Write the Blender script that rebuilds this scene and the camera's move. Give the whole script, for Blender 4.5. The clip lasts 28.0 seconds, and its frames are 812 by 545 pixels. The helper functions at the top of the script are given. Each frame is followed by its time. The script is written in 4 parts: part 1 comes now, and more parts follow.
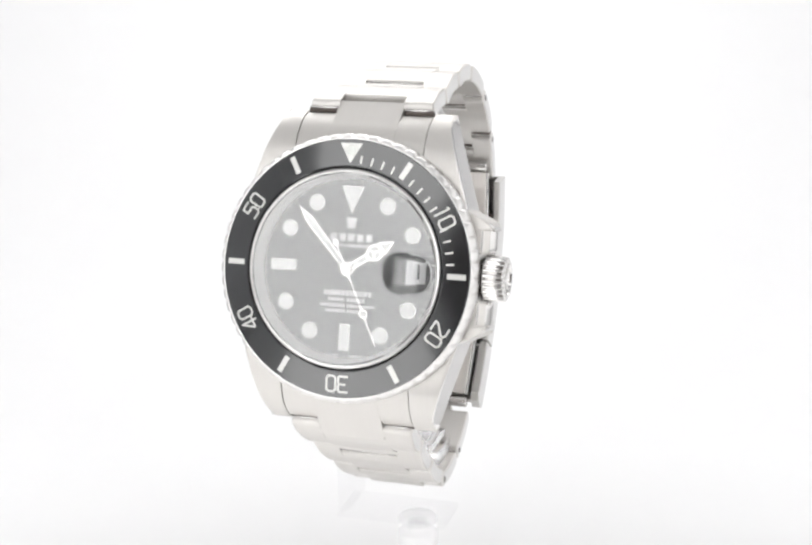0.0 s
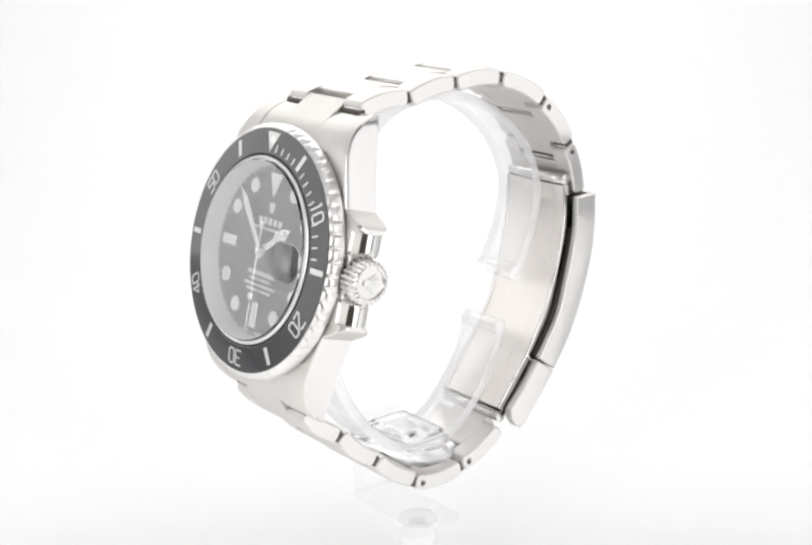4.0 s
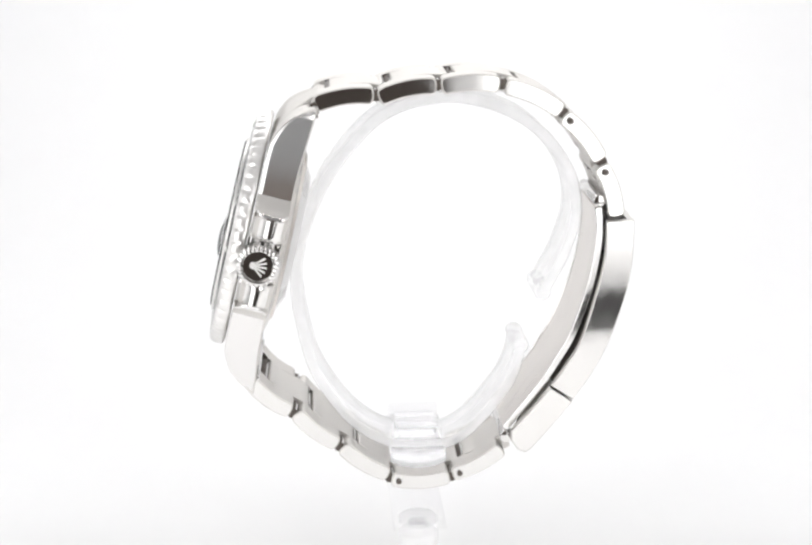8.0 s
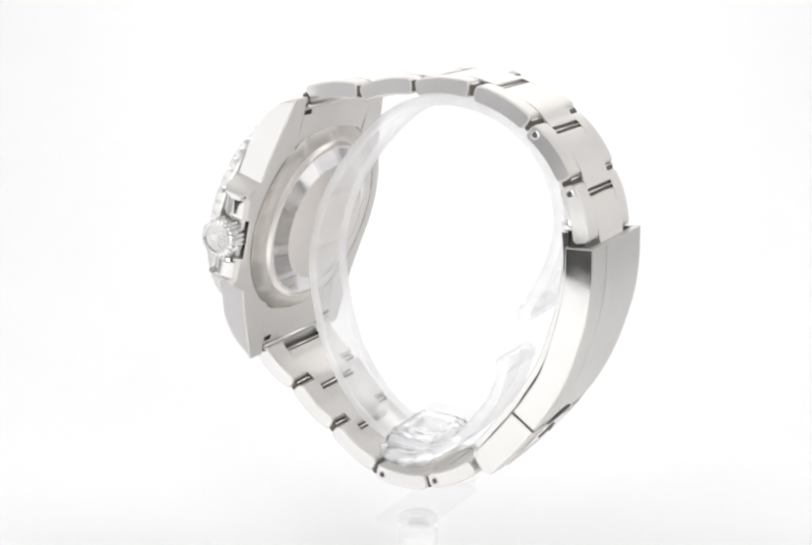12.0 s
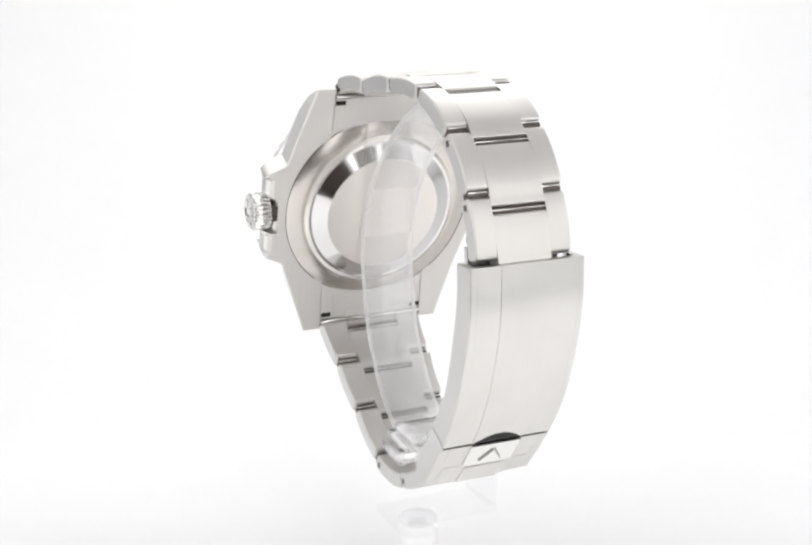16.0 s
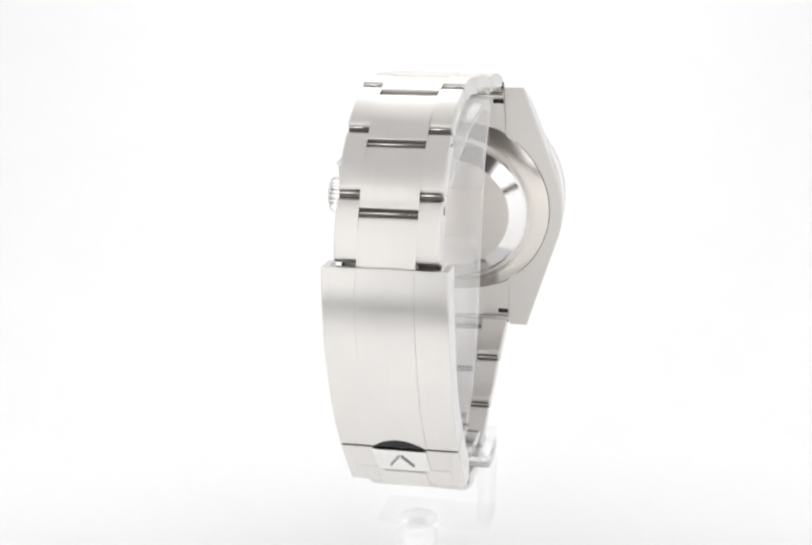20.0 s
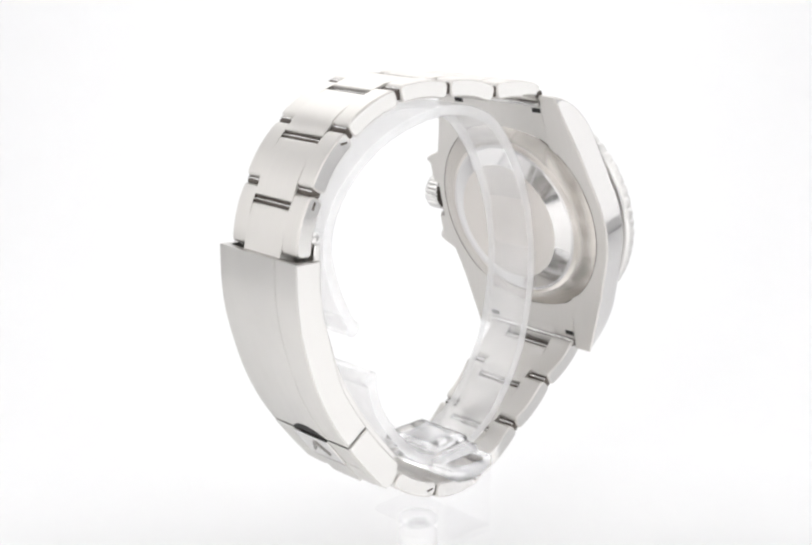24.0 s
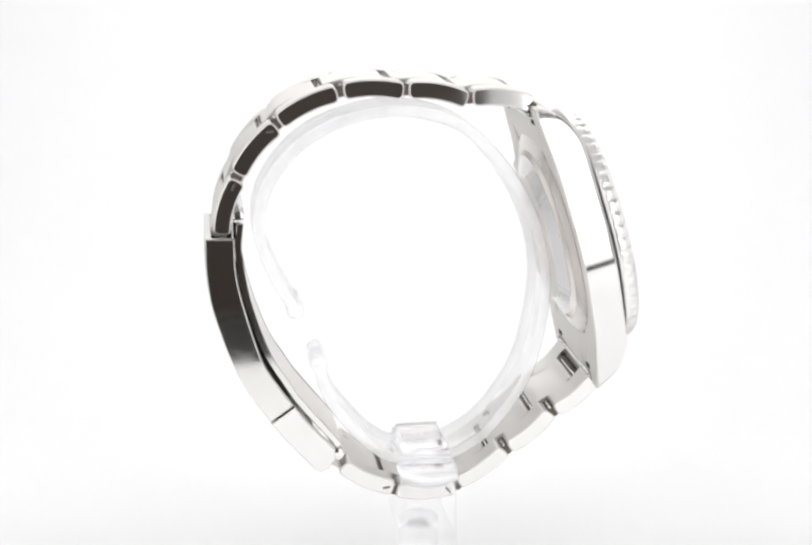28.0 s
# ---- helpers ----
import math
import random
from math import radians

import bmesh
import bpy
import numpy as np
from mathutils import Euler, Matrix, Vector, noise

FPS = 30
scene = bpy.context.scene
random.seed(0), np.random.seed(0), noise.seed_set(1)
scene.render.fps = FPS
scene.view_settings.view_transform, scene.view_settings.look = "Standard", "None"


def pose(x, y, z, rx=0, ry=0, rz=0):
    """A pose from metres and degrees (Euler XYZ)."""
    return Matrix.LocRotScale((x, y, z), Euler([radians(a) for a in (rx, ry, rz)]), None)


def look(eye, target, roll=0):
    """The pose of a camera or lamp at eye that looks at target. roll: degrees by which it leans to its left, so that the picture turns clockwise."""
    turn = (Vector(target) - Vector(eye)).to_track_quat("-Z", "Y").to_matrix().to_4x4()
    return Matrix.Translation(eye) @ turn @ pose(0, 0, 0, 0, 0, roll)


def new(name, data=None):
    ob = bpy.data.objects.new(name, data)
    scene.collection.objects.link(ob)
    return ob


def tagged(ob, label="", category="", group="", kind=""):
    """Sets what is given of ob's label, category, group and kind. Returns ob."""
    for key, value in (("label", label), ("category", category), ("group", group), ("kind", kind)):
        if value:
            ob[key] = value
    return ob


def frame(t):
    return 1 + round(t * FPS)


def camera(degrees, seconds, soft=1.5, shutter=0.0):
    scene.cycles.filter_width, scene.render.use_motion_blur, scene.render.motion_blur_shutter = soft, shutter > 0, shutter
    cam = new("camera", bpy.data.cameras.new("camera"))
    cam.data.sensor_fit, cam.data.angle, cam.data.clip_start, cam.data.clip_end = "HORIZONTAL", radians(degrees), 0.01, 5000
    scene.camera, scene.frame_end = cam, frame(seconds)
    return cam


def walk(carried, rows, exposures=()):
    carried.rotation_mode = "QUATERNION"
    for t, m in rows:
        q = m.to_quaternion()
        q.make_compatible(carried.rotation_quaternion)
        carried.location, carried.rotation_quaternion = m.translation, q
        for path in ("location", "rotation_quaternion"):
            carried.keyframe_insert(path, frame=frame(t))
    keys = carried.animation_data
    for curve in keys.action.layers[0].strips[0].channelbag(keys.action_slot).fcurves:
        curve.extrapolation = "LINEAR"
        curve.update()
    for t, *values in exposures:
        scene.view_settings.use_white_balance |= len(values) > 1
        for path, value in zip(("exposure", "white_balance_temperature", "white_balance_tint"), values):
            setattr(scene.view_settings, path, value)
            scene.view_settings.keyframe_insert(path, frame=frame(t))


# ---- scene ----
MM = 0.001
LIFT = 66.0          # the turning axis of the watch frame stands this far above the floor (mm)
BASE = -45.6         # lowest point of the bracelet in the watch frame (mm)
XC = -2.24           # middle plane of the bracelet (mm)

# camera: stands still, looks down on the watch
cam = camera(32.84, 28.0, soft=2.5)
EYE = Vector((0.0, -0.22898, (55.5 + LIFT) * MM))
AIM = EYE + 0.23 * Vector((-0.00799, 0.96418, -0.26513))
walk(cam, [(0.0, look(EYE, AIM, -0.33)), (28.0, look(EYE, AIM, -0.33))])

# ---- light: a white photo booth in a dark room ----
world = bpy.data.worlds.new("dark_room_air")
world.use_nodes = True
world.node_tree.nodes["Background"].inputs[0].default_value = (0.02, 0.02, 0.02, 1)
world.node_tree.nodes["Background"].inputs[1].default_value = 0.3
scene.world = world
scene.view_settings.exposure = 0.79


def area_lamp(name, eye, target, w, h, watts, colour=(1.0, 0.996, 0.99)):
    lamp = bpy.data.lights.new(name, "AREA")
    lamp.shape, lamp.size, lamp.size_y, lamp.energy, lamp.color = "RECTANGLE", w, h, watts, colour
    ob = new(name, lamp)
    ob.matrix_world = look(eye, target)
    return ob


area_lamp("ceiling_panel_light", (0, 0.0, 0.455), (0, 0.0001, 0), 0.44, 0.46, 0.17)
area_lamp("back_panel_light", (0, 0.245, 0.27), (0, -0.13, 0.0), 0.54, 0.22, 0.66)
area_lamp("front_panel_light", (-0.162, -0.262, 0.135), (-0.162, 0.3, 0.135), 0.16, 0.43, 0.25)
area_lamp("front_panel_light", (0.162, -0.262, 0.135), (0.162, 0.3, 0.135), 0.16, 0.43, 0.25)
area_lamp("side_panel_light", (-0.303, 0.0, 0.19), (0.3, 0.0, 0.19), 0.34, 0.30, 0.125)
area_lamp("side_panel_light", (0.303, 0.0, 0.19), (-0.3, 0.0, 0.19), 0.34, 0.30, 0.125)
# added lamp, unseen: lifts the dark room mirrored in the polished flanks
area_lamp("room_fill_light", (0.0, -0.9, 1.45), (0.0, -0.9001, 0), 0.6, 0.6, 11.0, (1.0, 0.95, 0.91))


# ---- materials ----
def material(name, colour, rough=0.5, metal=0.0, **more):
    m = bpy.data.materials.new(name)
    m.use_nodes = True
    b = m.node_tree.nodes["Principled BSDF"]
    b.inputs["Base Color"].default_value = (*colour, 1)
    b.inputs["Roughness"].default_value = rough
    b.inputs["Metallic"].default_value = metal
    for k, v in more.items():
        b.inputs[k.replace("_", " ")].default_value = v
    return m


def grain(m, scale, low, high, bump=0.0, colour=0.0, detail=3.0):
    """Noise in the object's space, stretched by scale, on roughness, colour and relief."""
    t = m.node_tree
    b = t.nodes["Principled BSDF"]
    co, mp = t.nodes.new("ShaderNodeTexCoord"), t.nodes.new("ShaderNodeMapping")
    mp.inputs["Scale"].default_value = scale
    t.links.new(co.outputs["Object"], mp.inputs["Vector"])
    nz = t.nodes.new("ShaderNodeTexNoise")
    nz.inputs["Scale"].default_value, nz.inputs["Detail"].default_value = 1.0, detail
    t.links.new(mp.outputs["Vector"], nz.inputs["Vector"])
    r = t.nodes.new("ShaderNodeMapRange")
    r.inputs["From Min"].default_value, r.inputs["From Max"].default_value = 0.25, 0.75
    r.inputs["To Min"].default_value, r.inputs["To Max"].default_value = low, high
    t.links.new(nz.outputs["Fac"], r.inputs["Value"])
    t.links.new(r.outputs["Result"], b.inputs["Roughness"])
    if colour:
        base = b.inputs["Base Color"].default_value[:]
        big = t.nodes.new("ShaderNodeTexNoise")
        big.inputs["Scale"].default_value = 160.0
        t.links.new(co.outputs["Object"], big.inputs["Vector"])
        mx = t.nodes.new("ShaderNodeMix")
        mx.data_type = "RGBA"
        mx.inputs[6].default_value = tuple(c * (1 - colour) for c in base[:3]) + (1,)
        mx.inputs[7].default_value = tuple(min(1, c * (1 + colour)) for c in base[:3]) + (1,)
        t.links.new(big.outputs["Fac"], mx.inputs[0])
        t.links.new(mx.outputs[2], b.inputs["Base Color"])
    if bump:
        bp = t.nodes.new("ShaderNodeBump")
        bp.inputs["Strength"].default_value, bp.inputs["Distance"].default_value = bump, 0.00003
        t.links.new(nz.outputs["Fac"], bp.inputs["Height"])
        t.links.new(bp.outputs["Normal"], b.inputs["Normal"])
    return m


STEEL = (0.60, 0.583, 0.562)
BRUSHED = grain(material("brushed_steel", STEEL, 0.3, 1.0), (6000, 40, 40), 0.44, 0.54, bump=0.1, colour=0.025)


def brush(m, amount):
    """Straight grain across the width axis of the watch: gloss spreads sideways and stays tight along the bracelet."""
    t = m.node_tree
    b = t.nodes["Principled BSDF"]
    v, w = t.nodes.new("ShaderNodeCombineXYZ"), t.nodes.new("ShaderNodeVectorTransform")
    v.inputs[0].default_value = 1.0
    w.vector_type, w.convert_from, w.convert_to = "VECTOR", "OBJECT", "WORLD"
    t.links.new(v.outputs[0], w.inputs[0])
    t.links.new(w.outputs[0], b.inputs["Tangent"])
    b.inputs["Anisotropic"].default_value = amount
    return m


brush(BRUSHED, 0.35)
CLASP = brush(grain(material("brushed_clasp_steel", (0.56, 0.548, 0.53), 0.33, 1.0), (5000, 30, 30), 0.27, 0.4, bump=0.12, colour=0.05), 0.6)
INNER = grain(material("satin_steel", (0.64, 0.61, 0.58), 0.35, 1.0), (5000, 80, 80), 0.3, 0.42, bump=0.06, colour=0.03)
FLANK = grain(material("soft_polished_steel", (0.63, 0.62, 0.615), 0.1, 1.0), (300, 300, 300), 0.08, 0.13)
BLADE = grain(material("fine_brushed_steel", (0.70, 0.67, 0.64), 0.3, 1.0), (5000, 80, 80), 0.26, 0.36, bump=0.06, colour=0.03)
POLISHED = grain(material("polished_steel", (0.63, 0.62, 0.61), 0.06, 1.0), (300, 300, 300), 0.04, 0.1)
CROWN = grain(material("fluted_polished_steel", (0.64, 0.63, 0.62), 0.14, 1.0), (900, 900, 900), 0.12, 0.17)
SATIN = grain(material("fine_satin_steel", (0.68, 0.67, 0.66), 0.32, 1.0), (900, 900, 900), 0.3, 0.36)
FLANGE = grain(material("engraved_steel_ring", (0.74, 0.735, 0.72), 0.4, 0.4), (1500, 1500, 1500), 0.28, 0.45, bump=0.2, colour=0.05)


def turned(name, colour, rough):
    """Steel turned on a lathe: the grain runs round the object's z axis."""
    m = grain(material(name, colour, rough, 1.0, Anisotropic=0.85, Anisotropic_Rotation=0.25), (200, 200, 200), rough - 0.03, rough + 0.03)
    t = m.node_tree
    tan = t.nodes.new("ShaderNodeTangent")
    tan.direction_type, tan.axis = "RADIAL", "Z"
    t.links.new(tan.outputs[0], t.nodes["Principled BSDF"].inputs["Tangent"])
    return m


TURNED = turned("turned_steel", (0.54, 0.512, 0.48), 0.2)
SILVER = material("silver_trim", (0.58, 0.57, 0.56), 0.15, 1.0)
CERAMIC = grain(material("black_ceramic", (0.010, 0.011, 0.013), 0.08, IOR=1.88), (900, 900, 900), 0.06, 0.12)
DIALBLACK = grain(material("black_dial_lacquer", (0.010, 0.011, 0.013), 0.35), (400, 400, 400), 0.33, 0.38)
LUME = grain(material("white_lume", (0.65, 0.66, 0.645), 0.5), (3000, 3000, 3000), 0.45, 0.6, colour=0.03)
PEARL = material("pearl_lume", (0.74, 0.76, 0.73), 0.3)
PRINT = material("white_dial_print", (0.6, 0.6, 0.6), 0.5)
PLATINUM = material("silver_filled_numerals", (0.62, 0.62, 0.60), 0.35, 0.6)
# near-black that stands in for shade inside slots, holes and gaps
DARK = material("dark_recess", (0.008, 0.0075, 0.007), 0.85)
# steel coloured dark to stand in for the shade in gaps and slots
GAPSTEEL = grain(material("shaded_gap_steel", (0.10, 0.085, 0.075), 0.55, 0.6), (800, 800, 800), 0.5, 0.7, colour=0.2)
EMBLEM = grain(material("shaded_emblem_steel", (0.27, 0.26, 0.25), 0.4, 1.0), (900, 900, 900), 0.36, 0.46, colour=0.1)
DATEPAPER = material("date_disc_white", (0.55, 0.55, 0.56), 0.6)
DATEINK = material("date_ink", (0.01, 0.01, 0.012), 0.5)
WHITEWALL = grain(material("white_booth_fabric", (0.86, 0.86, 0.86), 0.9), (60, 60, 60), 0.85, 0.95, colour=0.008)
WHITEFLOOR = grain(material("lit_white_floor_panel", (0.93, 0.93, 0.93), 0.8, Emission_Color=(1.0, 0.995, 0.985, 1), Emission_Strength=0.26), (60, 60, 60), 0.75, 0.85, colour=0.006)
BACKDROP = grain(material("white_backdrop_paper", (0.81, 0.81, 0.815), 0.9), (60, 60, 60), 0.85, 0.95, colour=0.006)
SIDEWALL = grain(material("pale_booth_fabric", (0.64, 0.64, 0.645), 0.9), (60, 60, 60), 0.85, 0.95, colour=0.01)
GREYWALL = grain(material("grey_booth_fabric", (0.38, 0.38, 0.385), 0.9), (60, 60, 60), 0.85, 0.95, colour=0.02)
ROOM = grain(material("dark_room_paint", (0.24, 0.215, 0.2), 0.8), (4, 4, 4), 0.7, 0.9, colour=0.2)


def glass(name, ior, colour=(1, 1, 1), rough=0.0):
    return material(name, colour, rough, 0.0, IOR=ior, Transmission_Weight=1.0)


CRYSTAL = glass("sapphire_crystal", 1.8)
# the lens is coated against glare, so it mirrors less than the crystal round it
COATED = material("coated_lens_crystal", (1, 1, 1), 0.0, 0.0, IOR=1.7, Transmission_Weight=1.0, Specular_IOR_Level=0.15)


def clear_plastic(name, shine, low, high, rough):
    """Clear sheet plastic: lets light straight through, with gloss that grows towards grazing sight."""
    m = bpy.data.materials.new(name)
    m.use_nodes = True
    t = m.node_tree
    t.nodes.remove(t.nodes["Principled BSDF"])
    out = t.nodes["Material Output"]
    clear, gloss, haze = t.nodes.new("ShaderNodeBsdfTransparent"), t.nodes.new("ShaderNodeBsdfGlossy"), t.nodes.new("ShaderNodeBsdfTranslucent")
    clear.inputs["Color"].default_value = (0.996, 0.996, 0.998, 1)
    gloss.inputs["Roughness"].default_value = rough
    haze.inputs["Color"].default_value = (0.97, 0.97, 0.98, 1)
    lw, fr, m1, m2 = t.nodes.new("ShaderNodeLayerWeight"), t.nodes.new("ShaderNodeMath"), t.nodes.new("ShaderNodeMixShader"), t.nodes.new("ShaderNodeMixShader")
    lw.inputs["Blend"].default_value = 0.5
    fr.operation = "MULTIPLY_ADD"
    pw = t.nodes.new("ShaderNodeMath")
    pw.operation, pw.inputs[1].default_value = "POWER", 4.0
    t.links.new(lw.outputs["Facing"], pw.inputs[0])
    t.links.new(pw.outputs[0], fr.inputs[0])
    fr.inputs[1].default_value, fr.inputs[2].default_value = 0.22, shine
    co, nz, mr = t.nodes.new("ShaderNodeTexCoord"), t.nodes.new("ShaderNodeTexNoise"), t.nodes.new("ShaderNodeMapRange")
    nz.inputs["Scale"].default_value = 220
    mr.inputs["To Min"].default_value, mr.inputs["To Max"].default_value = low, high
    t.links.new(co.outputs["Object"], nz.inputs["Vector"])
    t.links.new(nz.outputs["Fac"], mr.inputs["Value"])
    t.links.new(mr.outputs["Result"], m1.inputs[0])
    t.links.new(clear.outputs[0], m1.inputs[1])
    skin, both = t.nodes.new("ShaderNodeBsdfDiffuse"), t.nodes.new("ShaderNodeMixShader")
    skin.inputs["Color"].default_value = (0.97, 0.97, 0.98, 1)
    t.links.new(haze.outputs[0], both.inputs[1])
    t.links.new(skin.outputs[0], both.inputs[2])
    t.links.new(both.outputs[0], m1.inputs[2])
    t.links.new(fr.outputs[0], m2.inputs[0])
    t.links.new(m1.outputs[0], m2.inputs[1])
    t.links.new(gloss.outputs[0], m2.inputs[2])
    t.links.new(m2.outputs[0], out.inputs["Surface"])
    return m


SHEET = glass("clear_block_acrylic", 1.17, (0.99, 0.99, 0.995), 0.12)
ACRYLIC = clear_plastic("clear_acrylic", 0.10, 0.09, 0.24, 0.2)
CLEAR = clear_plastic("very_clear_acrylic", 0.03, 0.0, 0.03, 0.2)
CUT = clear_plastic("frosted_cut_acrylic", 0.14, 0.3, 0.5, 0.4)


# ---- mesh helpers (all in millimetres of the watch frame) ----
def part(name, bm, mats, parent=None, label="", smooth=40, m=None):
    bmesh.ops.recalc_face_normals(bm, faces=bm.faces)
    for v in bm.verts:
        v.co = v.co * MM
    me = bpy.data.meshes.new(name)
    bm.to_mesh(me)
    bm.free()
    for x in (mats if isinstance(mats, (list, tuple)) else [mats]):
        me.materials.append(x)
    if smooth:
        me.polygons.foreach_set("use_smooth", [True] * len(me.polygons))
        me.set_sharp_from_angle(angle=radians(smooth))
    ob = new(name, me)
    if parent:
        ob.parent = parent
    if m is not None:
        ob.matrix_basis = m
    return tagged(ob, label) if label else ob


def again(ob, parent, m, label=""):
    o = new(ob.name.split(".")[0], ob.data)
    o.parent, o.matrix_basis = parent, m
    return tagged(o, label) if label else o


def loops(bm, rings, closed=True, mat=0, caps=True, capmat=0):
    """Skin a row of equally long vertex rings."""
    vs = [[bm.verts.new(p) for p in r] for r in rings]
    n = len(vs[0])
    for a, b in zip(vs, vs[1:]):
        for i in range(n if closed else n - 1):
            j = (i + 1) % n
            f = bm.faces.new((a[i], a[j], b[j], b[i]))
            f.material_index = mat
    if caps:
        for r in (vs[0], vs[-1]):
            f = bm.faces.new(r)
            f.material_index = capmat
    return vs


def shrink(poly, d):
    """A closed outline moved inwards by d along its corner normals."""
    n, out = len(poly), []
    area = sum(poly[i][0] * poly[(i + 1) % n][1] - poly[(i + 1) % n][0] * poly[i][1] for i in range(n))
    sg = 1 if area > 0 else -1
    for i in range(n):
        a, b, c = Vector(poly[i - 1]), Vector(poly[i]), Vector(poly[(i + 1) % n])
        e1, e2 = (b - a).normalized(), (c - b).normalized()
        nn = Vector((-e1.y - e2.y, e1.x + e2.x))
        if nn.length < 1e-6:
            out.append(b)
            continue
        nn.normalize()
        k = max(0.5, nn.dot(Vector((-e1.y, e1.x))))
        out.append(b + nn * (sg * d / k))
    return out


def slab_x(bm, poly, x0, x1, bevel=0.2, mat=0, capmat=0, bevel1=None):
    """An outline in y, z drawn out from x0 to x1, with softened rims."""
    b1 = bevel if bevel1 is None else bevel1
    rows = [(x0, shrink(poly, bevel)), (x0 + bevel * 0.35, shrink(poly, bevel * 0.3)), (x0 + bevel, poly), (x1 - b1, poly),
            (x1 - b1 * 0.35, shrink(poly, b1 * 0.3)), (x1, shrink(poly, b1))]
    loops(bm, [[(x, p[0], p[1]) for p in q] for x, q in rows], mat=mat, capmat=capmat)


def slab_z(bm, poly, z0, z1, bevel=0.1, mat=0, capmat=0):
    """An outline in x, y drawn out from z0 to z1, with softened rims."""
    small = shrink(poly, bevel)
    rows = [(z0, small), (z0 + bevel, poly), (z1 - bevel, poly), (z1, small)]
    loops(bm, [[(p[0], p[1], z) for p in q] for z, q in rows], mat=mat, capmat=capmat)


def box(bm, x0, x1, y0, y1, z0, z1, bevel=0.1, mat=0):
    slab_z(bm, [(x0, y0), (x1, y0), (x1, y1), (x0, y1)], z0, z1, bevel, mat, mat)


def revolve(bm, profile, seg=96, mat=0, mats=None, wave=None, closed=False):
    """Turn a row of (r, z) about z; wave(i, k) changes r at corner i on spoke k."""
    vs = []
    for k in range(seg):
        a = 2 * math.pi * k / seg
        vs.append([bm.verts.new(((r + (wave(i, k) if wave else 0)) * math.sin(a), (r + (wave(i, k) if wave else 0)) * math.cos(a), z))
                   for i, (r, z) in enumerate(profile)])
    n = len(profile)
    for k in range(seg):
        a, b = vs[k], vs[(k + 1) % seg]
        for i in range(n if closed else n - 1):
            j = (i + 1) % n
            f = bm.faces.new((a[i], b[i], b[j], a[j]))
            f.material_index = mats[i] if mats else mat
    if not closed:
        for i in (0, n - 1):
            if profile[i][0] > 1e-6:
                bm.faces.new([vs[k][i] for k in range(seg)])
    bmesh.ops.remove_doubles(bm, verts=bm.verts, dist=1e-5)


def disc(bm, cx, cy, r, z0, z1, seg=32, bevel=0.05, mat=0):
    slab_z(bm, [(cx + r * math.cos(2 * math.pi * k / seg), cy + r * math.sin(2 * math.pi * k / seg)) for k in range(seg)], z0, z1, bevel, mat, mat)


def curve_pts(pts, n):
    """A smooth line through points (Catmull-Rom), n steps a span."""
    p = [Vector(q) for q in pts]
    p = [2 * p[0] - p[1]] + p + [2 * p[-1] - p[-2]]
    out = []
    for i in range(1, len(p) - 2):
        for s in range(n):
            u = s / n
            a, b, c, d = p[i - 1:i + 3]
            out.append(0.5 * (2 * b + (c - a) * u + (2 * a - 5 * b + 4 * c - d) * u * u + (3 * b - a - 3 * c + d) * u ** 3))
    return out + [p[-2]]


def normals(line):
    out = []
    for i in range(len(line)):
        e = (line[min(i + 1, len(line) - 1)] - line[max(i - 1, 0)]).normalized()
        out.append(Vector((-e.y, e.x)))
    return out


def band(line, out_by, in_by, rnd=0.0):
    """Outline in y, z of a strip along a line; out_by and in_by lie to the left and right of the line's way."""
    ns = normals(line)
    a = [p + n * out_by for p, n in zip(line, ns)]
    b = [p - n * in_by for p, n in zip(line, ns)]
    return a + b[::-1]


def stadium(a, b, sag, th, n=10, end=0.75):
    """Outline in y, z of a link with round ends between a and b that bows to the left of a-b by sag."""
    a, b = Vector(a), Vector(b)
    e = (b - a).normalized()
    up = Vector((-e.y, e.x))
    h = th / 2
    rr = h * end
    length = (b - a).length
    mid = []
    for i in range(n + 1):
        u = i / n
        mid.append(a + e * (rr + u * (length - 2 * rr)) + up * (sag * (1 - (2 * u - 1) ** 2)))
    ns = normals(mid)
    top = [p + q * h for p, q in zip(mid, ns)]
    bot = [p - q * h for p, q in zip(mid, ns)]
    cap = []
    for c, s in ((mid[-1], 1), (mid[0], -1)):
        q = ns[-1] if s > 0 else ns[0]
        f = Vector((q.y, -q.x)) * s
        arc = []
        for k in range(1, 12):
            w = math.pi * k / 12
            cw = math.cos(w)
            arc.append(c + q * (s * h * math.copysign(abs(cw) ** 0.75, cw)) + f * (rr * math.sin(w) ** 0.75))
        cap.append(arc)
    return top + cap[0] + bot[::-1] + cap[1]


